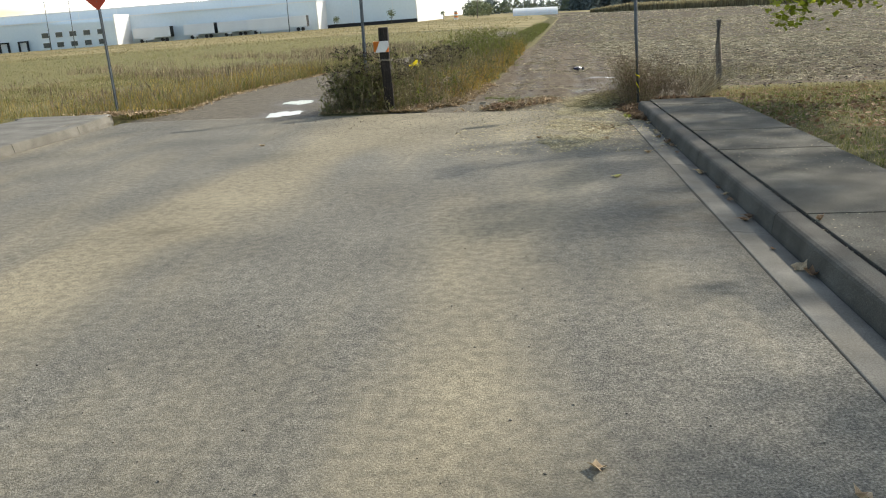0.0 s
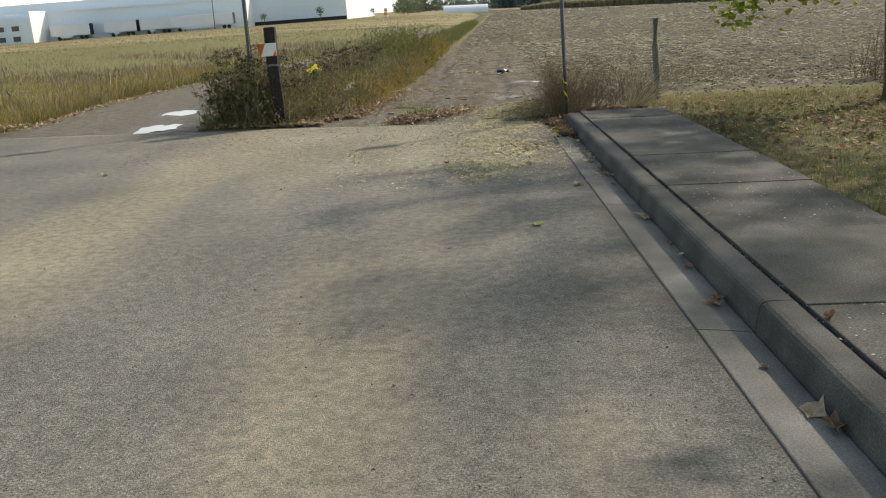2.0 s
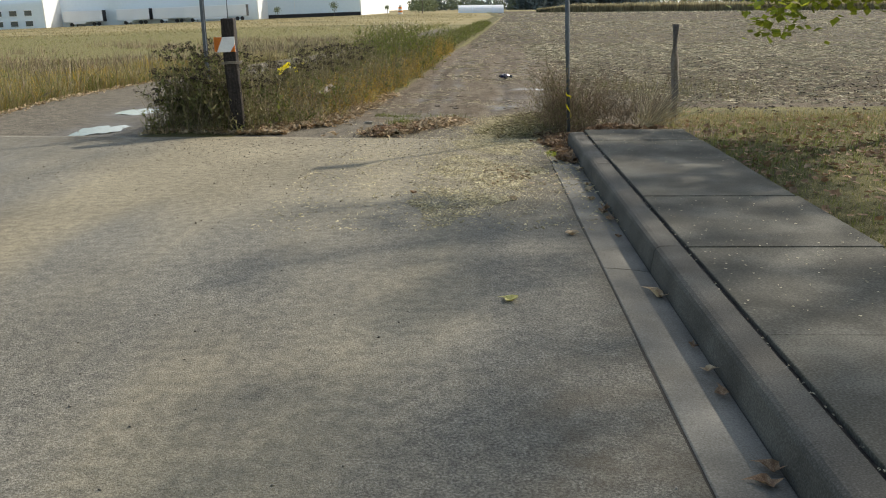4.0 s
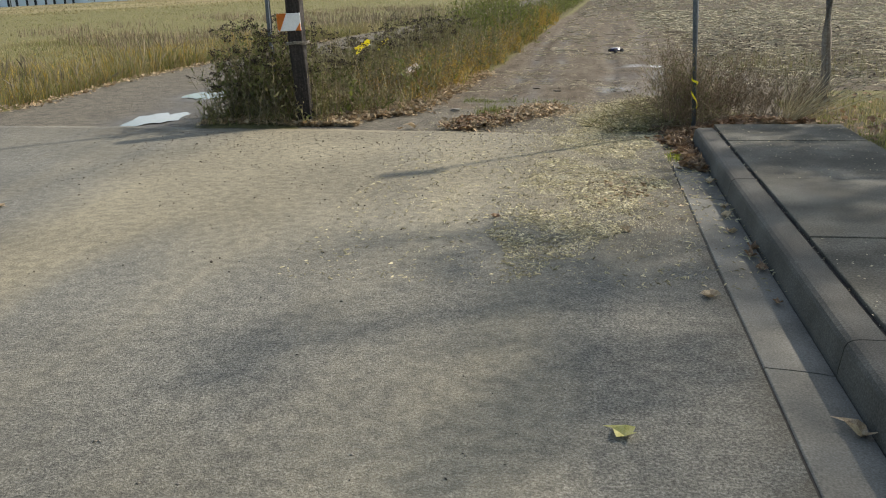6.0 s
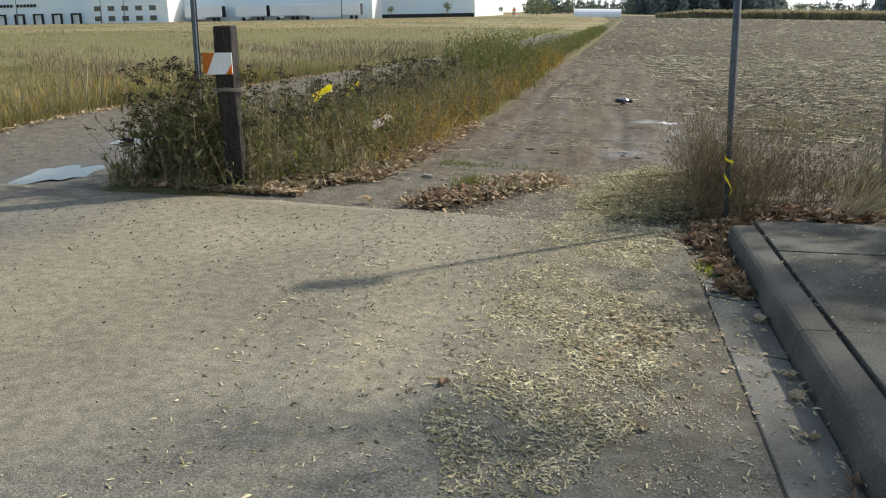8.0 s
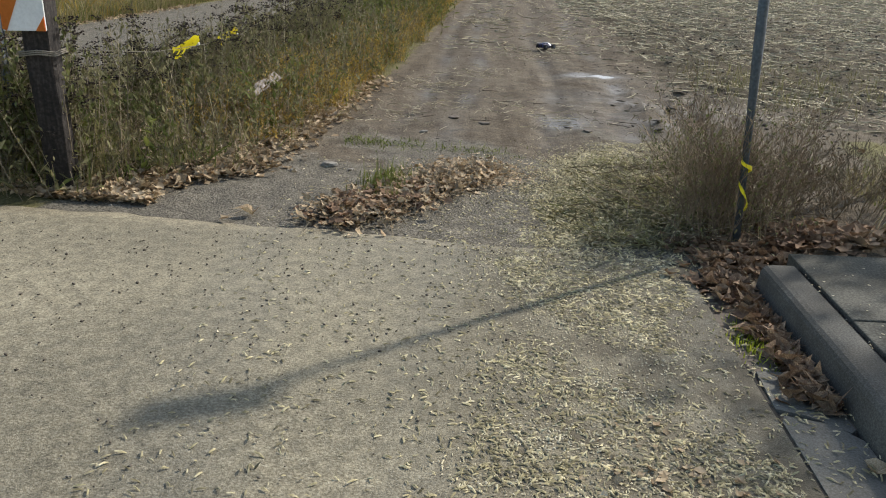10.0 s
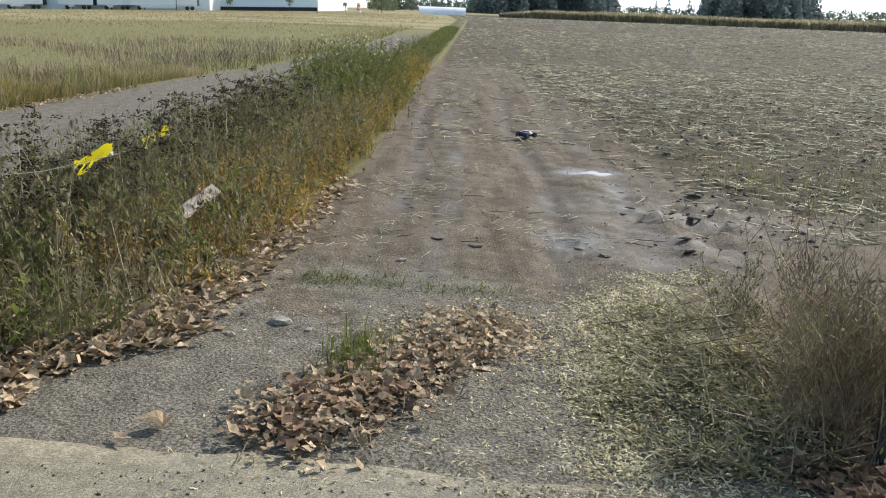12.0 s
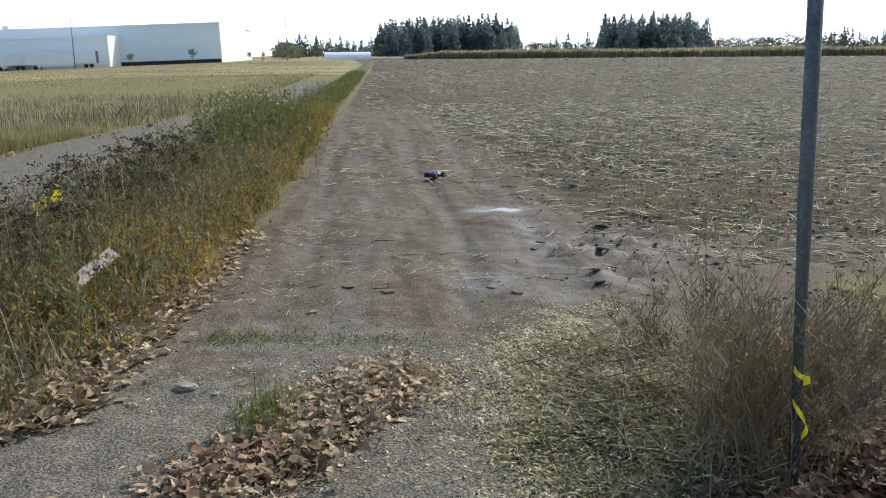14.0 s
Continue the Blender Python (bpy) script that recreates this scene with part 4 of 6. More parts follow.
def build_warehouse():
    w = thing("warehouse", 0, 0, 0.55, "long pale grey cold-store warehouse with white end wall", "warehouse")
    w.rotation_euler = (0, radians(-1.6), 0)  # follows the falling land
    L, R, Y, T = -260.0, -31.0, 266.0, 10.4
    wall = part("wall", box(L, R - 0.2, Y, Y + 90, -4, T, 0.0), PANEL, w, "pale blue-grey metal wall")
    part("end_wall", box(R - 0.2, R + 0.2, Y, Y + 64, -2, T), WHITE_WALL, w, "white sunlit end wall")
    part("roof", box(L, R + 0.3, Y - 0.25, Y + 90, T, T + 0.35), WHITE_WALL, w, "thin pale roof edge")
    part("plinth", box(L, R, Y - 0.15, Y, -3.5, 1.0), DARK, w, "dark base strip")
    x = L + 6
    while x < R:
        part("wall_joint", box(x, x + 0.12, Y - 0.06, Y, 1.0, T), WHITE_WALL, wall)
        x += 12
    # dock hall standing forward of the wall, its right end lit
    dock = part("dock_hall", box(L, -58, Y - 12, Y, -4, 7.6), PANEL, w, "lower dock hall with doors")
    part("dock_end", box(-58, -57.7, Y - 12, Y, -3, 7.7), WHITE_WALL, dock, "white end of the dock hall")
    part("dock_roof", box(L, -57.5, Y - 12.2, Y, 7.6, 7.9), WHITE_WALL, dock)
    y = Y - 12
    for i in range(12):
        x = -146 - i * 6.0
        b = bmesh.new()
        for bx in ((x - 1.5, x - 1.15), (x + 1.15, x + 1.5)):
            add_box(b, bx[0], bx[1], y - 0.7, y, -1.2, 2.9)
        add_box(b, x - 1.5, x + 1.5, y - 0.7, y, 2.55, 2.95)
        d = part("dock_door", b, DARK, dock, "dock door with black seal")
        part("door_leaf", box(x - 1.15, x + 1.15, y - 0.15, y, -0.6, 2.55), TRAILER, d)
    # office block
    off = part("office", box(-136, -113, Y - 22, Y - 12, -3, 6.6), PANEL, w, "pale office block with windows")
    part("office_end", box(-113, -112.7, Y - 22, Y - 12, -3, 8.2), WHITE_WALL, off, "white office end wall")
    for i in range(5):
        x = -133.5 + i * 4.1
        for z0, z1 in ((0.6, 1.9), (3.3, 4.6)):
            wi = part("window", box(x - 0.95, x + 0.95, Y - 22.15, Y - 22, z0, z1), GLASS_DARK, off, "dark office window")
            for za in (z0 - 0.12, z1):
                part("window_frame", box(x - 1.05, x + 1.05, Y - 22.22, Y - 22, za, za + 0.12), WHITE_WALL, wi)
    # a row of sign letters, kept as plain bars
    for i in range(24):
        if i in (9, 17):
            continue
        x = -184 + i * 1.08
        part("sign_bar", box(x, x + 0.7, Y - 12.3, Y - 12, 4.9, 5.7), DARK, dock, "dark sign lettering as a plain bar")
    for x in (-96, -93, -90):
        part("roof_unit", box(x, x + 1.6, Y + 8, Y + 10, T + 0.3, T + 1.6, 0.1), PANEL, w, "rooftop unit")


build_warehouse()


def build_trailer(x0, x1, y, group, label, body=TRAILER):
    z = far_z(x0)
    t = thing("semi_trailer", x0, y, z, label, "trailer", group)
    t.rotation_euler = (0, radians(-1.6), 0)
    ln = x1 - x0
    b = part("body", box(0, ln, 0, 2.6, 1.15, 4.05, 0.08), body, t)
    part("rear_frame", box(ln - 0.06, ln + 0.02, 0.05, 2.55, 1.1, 4.08), DARK, b)
    part("skirt", box(2.5, ln - 5, 0.05, 0.12, 0.6, 1.15), body, t)
    for k in (ln - 1.3, ln - 2.6, 2.2):
        bm = bmesh.new()
        bmesh.ops.create_cone(bm, cap_ends=True, segments=14, radius1=0.5, radius2=0.5, depth=0.5, matrix=pose(k, 0.3, 0.5, 90))
        part("wheel", bm, DARK, t)
    part("landing_leg", box(3.4, 3.6, 0.3, 0.5, 0, 1.15), DARK, t)
    return t


build_trailer(-76.5, -59.5, 248, "trailers in the yard", "long white trailer parked sideways at the warehouse")
for i, x in enumerate((-86, -96, -111)):
    t = build_trailer(x, x + (9.0 if i < 2 else 11.0), 251, "trailers in the yard", "white trailer backed to the warehouse dock")


def build_lamp_post(x, y, h, label, category):
    s = thing("light_pole" if category == "street lamp" else "utility_pole", x, y, far_z(x), label, category)
    part("pole", tube([(0, 0, -0.5), (0, 0, h)], [0.13, 0.07], 8), STEEL if category == "street lamp" else GREYWOOD, s)
    if category == "street lamp":
        part("lamp_head", box(-0.3, 0.3, -0.2, 0.2, h - 0.05, h + 0.12, 0.05), PANEL, s)
    else:
        part("insulator", tube([(0, 0, h), (0, 0, h + 0.3)], [0.05, 0.04], 6), STEEL, s)


for x, y, h in ((-62, 238, 12.0), (-117, 228, 12.5), (-150, 232, 12.0), (-128, 236, 12.5)):
    build_lamp_post(x, y, h, "tall thin yard light pole by the warehouse", "street lamp")
build_lamp_post(-13.0, 262, 11.5, "wooden utility pole beyond the meadow", "utility pole")


def build_yard_tree(x, y, h):
    t = thing("young_tree", x, y, far_z(x), "small young tree on the grass by the warehouse", "tree", "young trees by the warehouse")
    part("trunk", tube([(0, 0, -0.2), (0.05, 0, h * 0.45), (0, 0, h * 0.8)], [0.09, 0.07, 0.03], 6), BARK, t)
    n = 220
    p = np.stack([rng.normal(0, h * 0.13, n), rng.normal(0, h * 0.13, n), h * 0.66 + rng.normal(0, h * 0.13, n)], 1)
    s = np.full(n, h * 0.075)
    c = scatter("crown", OVAL, turns(rng.random(n) * 6.3, rng.random(n) * 3), np.stack([s, s * 1.3, s], 1), p, FAR_LEAF, 0.3)
    c.parent = t


for yx, yh in ((-52, 3.4), (-36.5, 4.0), (-22, 2.6)):
    build_yard_tree(yx, 252, yh)


def build_barrel(x, y):
    b = thing("traffic_barrel", x, y, far_z(x), "white and orange traffic barrel at the road", "barrel")
    for i, m in enumerate((WHITE, ORANGE, WHITE, ORANGE, WHITE)):
        bm = bmesh.new()
        bmesh.ops.create_cone(bm, cap_ends=True, segments=12, radius1=0.62 - 0.04 * i, radius2=0.6 - 0.04 * i, depth=0.46, matrix=pose(0, 0, 0.23 + 0.46 * i))
        part("band", bm, m, b)


build_barrel(-18.0, 246)


def build_greenhouse():
    g = thing("greenhouse", -3.0, 270, -0.2, "long low white tunnel greenhouse", "greenhouse")
    bm = bmesh.new()
    rings = []
    for x in (0, 13):
        rings.append([bm.verts.new((x, 3.0 * math.cos(a), 0.3 + 2.0 * math.sin(a))) for a in [math.pi * k / 10 for k in range(11)]])
    for i in range(10):
        bm.faces.new((rings[0][i], rings[0][i + 1], rings[1][i + 1], rings[1][i]))
    for r in rings:
        bm.faces.new(r)
    bmesh.ops.recalc_face_normals(bm, faces=bm.faces)
    part("cover", bm, WHITE_WALL, g)
    part("base_wall", box(0, 13, -3.05, -2.95, -0.4, 0.35), PANEL, g)
    for x in (1, 4, 7, 10):
        part("hoop", tube([(x, 3.03 * math.cos(a), 0.3 + 2.03 * math.sin(a)) for a in [math.pi * k / 8 for k in range(9)]], [0.06] * 9, 4), PANEL, g)


build_greenhouse()


# ---------------------------------------------------------------- far woods and corn
def spots(n):
    return rng.random(n)


def build_far_woods():
    """Ragged conifers and lighter broadleaf trees along the horizon, one mass for each kind."""
    P, S, FP, FS = [], [], [], []

    def conifer(x, y, h, w):
        n = 260
        u = spots(n) ** 0.8
        r = w * (1 - u) ** 0.8 * (0.5 + 0.5 * np.sqrt(spots(n))) * (0.75 + 0.25 * np.sin(u * 40))
        a = spots(n) * 2 * np.pi
        P.append(np.stack([x + r * np.cos(a), y + r * np.sin(a), h * (0.02 + 0.98 * u)], 1))
        S.append(np.full(n, 0.09 * h) * (1.25 - 0.9 * u))

    def broad(x, y, h, w):
        n = 240
        a, b, r = spots(n) * 2 * np.pi, np.arccos(2 * spots(n) - 1), np.cbrt(0.25 + 0.75 * spots(n))
        FP.append(np.stack([x + w * r * np.sin(b) * np.cos(a), y + w * r * np.sin(b) * np.sin(a), h * (0.52 + 0.46 * r * np.cos(b))], 1))
        FS.append(np.full(n, 0.09 * h))

    def at(az, d):
        return 0.9 + d * math.sin(radians(az)), 13.4 + d * math.cos(radians(az))
    # az range, trees, distance, lowest and highest
    for a0, a1, n, d, lo, hi, kind in ((2.4, 11.4, 125, 470, 15.5, 21.5, "c"), (3.4, 10.6, 60, 455, 13, 19, "c"), (11.2, 16.5, 9, 480, 8, 15, "c"), (16.4, 22.9, 85, 470, 15, 21, "c"), (17.4, 22.3, 40, 455, 13, 19, "c"),
                                       (22.8, 29, 30, 520, 6, 9.5, "f"), (28, 40, 60, 520, 9, 13, "c"), (28, 42, 40, 500, 6, 9, "f"), (-4, 3.4, 42, 500, 8, 13, "c"), (-4, 4, 30, 470, 4, 8, "f"),
                                       (10, 18, 40, 490, 5, 8, "f"), (-3.9, -2.4, 8, 300, 4.5, 6.5, "f"), (-60, -40, 30, 520, 8, 12, "c"), (40, 75, 120, 480, 9, 16, "c")):
        for i in range(n):
            az = a0 + (a1 - a0) * (i + random.random()) / n
            x, y = at(az, d + random.uniform(-25, 25))
            t = (az - a0) / (a1 - a0)
            h = random.uniform(lo * 0.75, hi) * (1.15 if random.random() < 0.08 else 1) * (0.72 + 0.28 * math.sin(math.pi * t) ** 0.5 + 0.05 * math.sin(9 * t))
            if kind == "c":
                conifer(x, y, h, h * random.uniform(0.2, 0.3))
            else:
                broad(x, y, h, h * random.uniform(0.4, 0.6))
    for nm, p, s, m, lab in (("far_conifers", P, S, CONIFER, "ragged conifer woods on the horizon, distance haze in their colour"), ("far_broadleaf_trees", FP, FS, FAR_LEAF, "pale green broadleaf trees on the horizon")):
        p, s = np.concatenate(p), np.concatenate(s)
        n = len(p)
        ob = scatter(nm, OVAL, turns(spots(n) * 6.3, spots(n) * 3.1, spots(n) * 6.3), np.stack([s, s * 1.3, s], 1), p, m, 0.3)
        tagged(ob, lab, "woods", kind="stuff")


build_far_woods()


def build_corn():
    """The standing corn behind the stubble, about 2.3 m high."""
    n = 26000
    t = spots(n)
    ax, ay, bx, by = 19.0, 262.0, 190.0, 196.0
    dx, dy = (bx - ax), (by - ay)
    ln = math.hypot(dx, dy)
    nx, ny = -dy / ln, dx / ln
    depth = spots(n) ** 1.5 * 9 * np.clip(0.15 + 6 * t, 0, 1)
    p = np.stack([ax + dx * t + nx * depth, ay + dy * t + ny * depth, np.full(n, -0.1)], 1)
    h = (2.0 + 0.5 * spots(n)) * np.clip(0.45 + 9 * t, 0, 1) * (1 + 0.08 * wobble(p[:, 0], p[:, 1], 0.12))
    ob = scatter("standing_corn", BLADE, turns(spots(n) * 6.3, (spots(n) - 0.5) * 0.3), np.stack([0.28 + 0.2 * spots(n), h * 0.4, h], 1), p, CORN, 0.15)
    tagged(ob, "band of ripe brown standing corn", "corn", kind="stuff")


build_corn()

# ---------------------------------------------------------------- near trees
def build_tree(x, y, h, spread, low, seed, label, leaves=5200):
    """A young street tree: tapered trunk, forked limbs, a loose crown of separate leaves."""
    rs = random.Random(seed)
    t = thing("street_tree", x, y, 0.05, label, "tree", "trees behind the sidewalk")
    top = h * 0.72
    pts = [(0, 0, -0.2), (0.02, 0.0, 0.5), (0.05 * rs.uniform(-1, 1), 0.05, 1.4), (0.1 * rs.uniform(-1, 1), 0.08, low + 0.8), (0.15 * rs.uniform(-1, 1), 0.1, top)]
    part("trunk", tube(pts, [0.14, 0.115, 0.105, 0.085, 0.03], 10), BARK, t)
    tips = []
    bm = bmesh.new()
    for i in range(17):
        z = low + (top - low) * (i / 16) ** 0.9 * 0.9
        a = (3.3, 2.6, 4.0, 3.0)[i] if i < 4 and seed == 3 else i * 2.4 + rs.uniform(-0.4, 0.4)
        r = spread * (1.0 - 0.55 * (i / 16)) * rs.uniform(0.75, 1.05)
        rise = r * ((rs.uniform(-0.1, 0.02) if seed == 3 else rs.uniform(-0.12, 0.12)) if i < 4 else rs.uniform(0.15, 0.5))
        base = Vector((0.05, 0.05, z))
        mid = base + Vector((math.cos(a) * r * 0.5, math.sin(a) * r * 0.5, rise * 0.65))
        end = base + Vector((math.cos(a) * r, math.sin(a) * r, rise))
        add_tube(bm, [base, mid, end], [0.035, 0.022, 0.008], 6)
        for k in range(7):
            s = 0.3 + 0.7 * k / 6
            p = base.lerp(mid, s * 2) if s < 0.5 else mid.lerp(end, s * 2 - 1)
            q = p + Vector((rs.uniform(-0.5, 0.5), rs.uniform(-0.5, 0.5), rs.uniform(-0.25, 0.4))) * (spread / 2.4)
            add_tube(bm, [p, q], [0.008, 0.004], 4)
            tips += [p, q, p.lerp(q, 0.5)]
    part("branch", bm, BARK, t)
    c = np.array([tuple(p) for p in tips])
    n = leaves
    low_limb = (spots(n) < 0.45) & (seed == 3)
    # the leaves hang in clusters on some of the twigs, with gaps between
    tufts = rng.permutation(len(c))[: int(len(c) * 0.42)]
    at = c[np.where(low_limb, rng.integers(0, 84, n), tufts[rng.integers(0, len(tufts), n)])] + rng.normal(0, 1, (n, 3)) * (0.17, 0.17, 0.12)
    s = rng.uniform(0.08, 0.15, n)
    crown = scatter("crown", OVAL, turns(spots(n) * 6.3, rng.normal(0.3, 0.7, n), spots(n) * 6.3), np.stack([s * 0.85, s, s], 1), at, LEAF_GREEN, 0.15)
    crown.parent = t
    return t


build_tree(7.4, 16.3, 8.2, 2.75, 1.72, 3, "young street tree with yellow-green leaves on dry lawn", 4600)
build_tree(8.6, 13.9, 9.6, 2.9, 3.2, 5, "street tree shading the sidewalk and road", 2500)
build_tree(8.1, 8.3, 8.4, 2.4, 3.4, 8, "street tree shading the sidewalk and road", 2200)
build_tree(8.2, 3.4, 7.6, 3.0, 2.2, 11, "street tree shading the sidewalk", 4600)


# ---------------------------------------------------------------- meadow, verge, field
def on_ground(x, y, dz=0.0):
    return np.stack([x, y, ground_height(x, y) + dz], 1)


def build_meadow():
    """Dry grass left of the lane: close blades near the lane, broader tufts further off."""
    def band(name, n, ylo, yhi, width, h0, h1, w, m, label, power=1.0):
        y = ylo + (yhi - ylo) * spots(n) ** power
        x = line_x(LANE_L, y) - 0.12 - width * spots(n) ** 1.4
        keep = (y > 17.6 + 0.2 * wobble(x, y, 3)) | (x < -8.9)
        x, y = x[keep], y[keep]
        n = len(x)
        h = (h0 + (h1 - h0) * spots(n)) * (1 + 0.45 * wobble(x, y, 0.8)) * (1.5 - 0.95 * smooth(line_x(LANE_L, y) - x, 1.2, 4.0))
        ob = scatter(name, BLADE, turns(spots(n) * 6.3, rng.normal(0, 0.4, n)), np.stack([np.full(n, w) * rng.uniform(0.6, 1.4, n), h * 0.45, h], 1), on_ground(x, y, -0.02), m, 0.2)
        tagged(ob, label, "grass", kind="stuff")
    band("dry_grass", 48000, 15.5, 36, 10, 0.08, 0.26, 0.009, DRY_GRASS, "knee-high dry tan meadow grass")
    band("green_grass", 21000, 15.5, 34, 9, 0.06, 0.24, 0.009, GREEN_GRASS, "green grass tufts in the dry meadow")
    band("meadow_grass", 25000, 24, 100, 70, 0.06, 0.2, 0.022, DRY_GRASS, "dry tan meadow grass further off", 1.3)
    band("meadow_green", 30000, 22, 90, 55, 0.06, 0.18, 0.02, GREEN_GRASS, "greener tufts in the far meadow", 1.3)
    band("dark_weeds", 2600, 17.6, 50, 7, 0.2, 0.45, 0.010, WEED_STEM, "dead brown stems in the meadow")
    band("brown_grass", 4500, 17.0, 30, 6, 0.14, 0.3, 0.008, GOLD_WEED, "golden seeding grass beside the lane")
    n = 15000
    y = 20 + 34 * spots(n)
    x = line_x(LANE_L, y) - 0.4 - 13 * spots(n)
    keep = wobble(x, y, 0.55, 2.0) + 0.5 * wobble(x, y, 1.7) > 0.12
    x, y = x[keep], y[keep]
    h = rng.uniform(0.15, 0.42, len(x))
    tagged(scatter("russet_grass", BLADE, turns(spots(len(x)) * 6.3, rng.normal(0, 0.35, len(x))), np.stack([np.full(len(x), 0.014), h * 0.4, h], 1), on_ground(x, y, -0.02), RED_WEED, 0.2), "russet patches of dead weeds in the meadow", "grass", kind="stuff")
    n = 26000
    y = 70 + 170 * spots(n)
    x = line_x(LANE_L, y) - 130 * spots(n)
    ob = scatter("far_meadow_grass", BLADE, turns(spots(n) * 6.3, rng.normal(0, 0.2, n)), np.stack([np.full(n, 0.1), np.full(n, 0.1), rng.uniform(0.06, 0.16, n)], 1), on_ground(x, y, -0.02), DRY_GRASS, 0.2)
    tagged(ob, "pale dry grass in the far meadow", "grass", kind="stuff")


build_meadow()


def plants(x, y, h, leaf_n, leaf_size, stem_w, names, mats, labels, umbels=False, lean=0.48, leaf_from=0.05):
    """Upright weeds: stems, small leaves along them and, if wanted, flat dead flower heads."""
    n = len(x)
    yaw, tilt = spots(n) * 6.3, np.abs(rng.normal(0, lean, n))
    r = turns(yaw, tilt)
    base = on_ground(x, y, -0.02)
    st = scatter(names[0], STALK, r, np.stack([stem_w * (0.7 + 0.6 * spots(n))] * 2 + [h], 1), base, mats[0], 0.05)
    tagged(st, labels[0], "weeds", kind="stuff")
    up = r[:, :, 2]
    i = np.repeat(np.arange(n), leaf_n)
    k = len(i)
    u = leaf_from + (1 - leaf_from) * spots(k)
    at = base[i] + up[i] * (h[i] * u)[:, None] + rng.normal(0, 0.012, (k, 3))
    s = leaf_size * rng.uniform(0.5, 1.4, k) * (1.15 - 0.5 * u)
    lf = scatter(names[1], OVAL, turns(spots(k) * 6.3, rng.uniform(0.1, 1.3, k), rng.normal(0, 0.5, k)), np.stack([s * 0.34, s, s], 1), at, mats[1], 0.2)
    tagged(lf, labels[1], "weeds", kind="stuff")
    if umbels:
        sel = spots(n) < 0.38
        tip = base[sel] + up[sel] * h[sel][:, None]
        m = 11
        j = np.repeat(np.arange(len(tip)), m)
        a, q = spots(len(j)) * 6.3, np.sqrt(spots(len(j))) * 0.062
        at = tip[j] + np.stack([q * np.cos(a), q * np.sin(a), 0.012 * rng.normal(0, 1, len(j)) + 0.01], 1)
        s = rng.uniform(0.007, 0.016, len(j))
        um = scatter(names[2], LUMP, turns(a, np.zeros(len(j))), np.stack([s, s, s * 0.8], 1), at, UMBEL, 0.2)
        tagged(um, labels[2], "weeds", kind="stuff")


def shrub(names, labels, mats, x, y, h, lean=0.35, twigs=12, leaf_n=4, leaf_size=0.05, stem_w=0.003, arch=0.35, heads=""):
    """Branching weeds: arched stems with side twigs, leaves along the twigs and, if wanted, dead flower heads on the tips."""
    n = len(x)
    yaw, tilt = spots(n) * 6.3, np.abs(rng.normal(0, lean, n))
    bend = arch * spots(n)
    p = on_ground(x, y, -0.02)
    rot, size, place, knots, ups = [], [], [], [], []
    for k in range(3):
        r = turns(yaw, tilt + bend * k)
        w = stem_w * (1.0, 0.75, 0.5)[k] * (0.8 + 0.4 * spots(n))
        rot.append(r)
        size.append(np.stack([w, w, h / 3], 1))
        place.append(p)
        knots.append(p)
        ups.append(r[:, :, 2])
        p = p + r[:, :, 2] * (h / 3)[:, None]
    knots, ups = np.array(knots), np.array(ups)
    i = np.repeat(np.arange(n), twigs)
    m = len(i)
    u = 0.15 + 0.8 * spots(m)
    k = np.minimum((u * 3).astype(int), 2)
    q = knots[k, i] + ups[k, i] * ((u * 3 - k) * h[i] / 3)[:, None]
    r2 = turns(spots(m) * 6.3, 0.25 + 0.85 * spots(m))
    ln = h[i] * 0.36 * (1.15 - u) * (0.5 + spots(m))
    rot.append(r2)
    size.append(np.stack([np.full(m, stem_w * 0.45)] * 2 + [ln], 1))
    place.append(q)
    tagged(scatter(names[0], STALK, np.concatenate(rot), np.concatenate(size), np.concatenate(place), mats[0], 0.05), labels[0], "weeds", kind="stuff")
    j = np.repeat(np.arange(m), leaf_n)
    c = len(j)
    at = q[j] + r2[j][:, :, 2] * (ln[j] * (0.15 + 0.85 * spots(c)))[:, None]
    z = leaf_size * rng.uniform(0.5, 1.4, c) * (1.2 - 0.5 * u[j])
    tagged(scatter(names[1], OVAL, turns(spots(c) * 6.3, rng.uniform(0.2, 1.9, c), rng.normal(0, 0.5, c)), np.stack([z * 0.4, z, z], 1), at, mats[1], 0.2), labels[1], "weeds", kind="stuff")
    if heads:
        tip = np.concatenate([p, (q + r2[:, :, 2] * ln[:, None])[u > 0.72]])
        tip = tip[spots(len(tip)) < 0.75]
        j = np.repeat(np.arange(len(tip)), 13)
        a, w = spots(len(j)) * 6.3, np.sqrt(spots(len(j))) * 0.05
        at = tip[j] + np.stack([w * np.cos(a), w * np.sin(a), 0.01 + 0.01 * rng.normal(0, 1, len(j)) - 2.5 * w * w], 1)
        z = rng.uniform(0.007, 0.015, len(j))
        tagged(scatter(names[2], LUMP, turns(a, np.zeros(len(j))), np.stack([z, z, z * 0.8], 1), at, UMBEL, 0.2), heads, "weeds", kind="stuff")


def in_verge(n, y0, y1, inset=0.12, side=None, power=1.0):
    y = y0 + (y1 - y0) * spots(n) ** power
    a, b = line_x(VERGE_L, y) + inset, line_x(VERGE_R, y) - inset + 0.12 * wobble(y, y * 0.3, 2.6) + 0.08 * wobble(y, y, 6.0)
    t = spots(n)
    if side == "right":
        t = 1 - t * 0.4
    if side == "left":
        t = t * 0.55
    return a + (b - a) * t, y


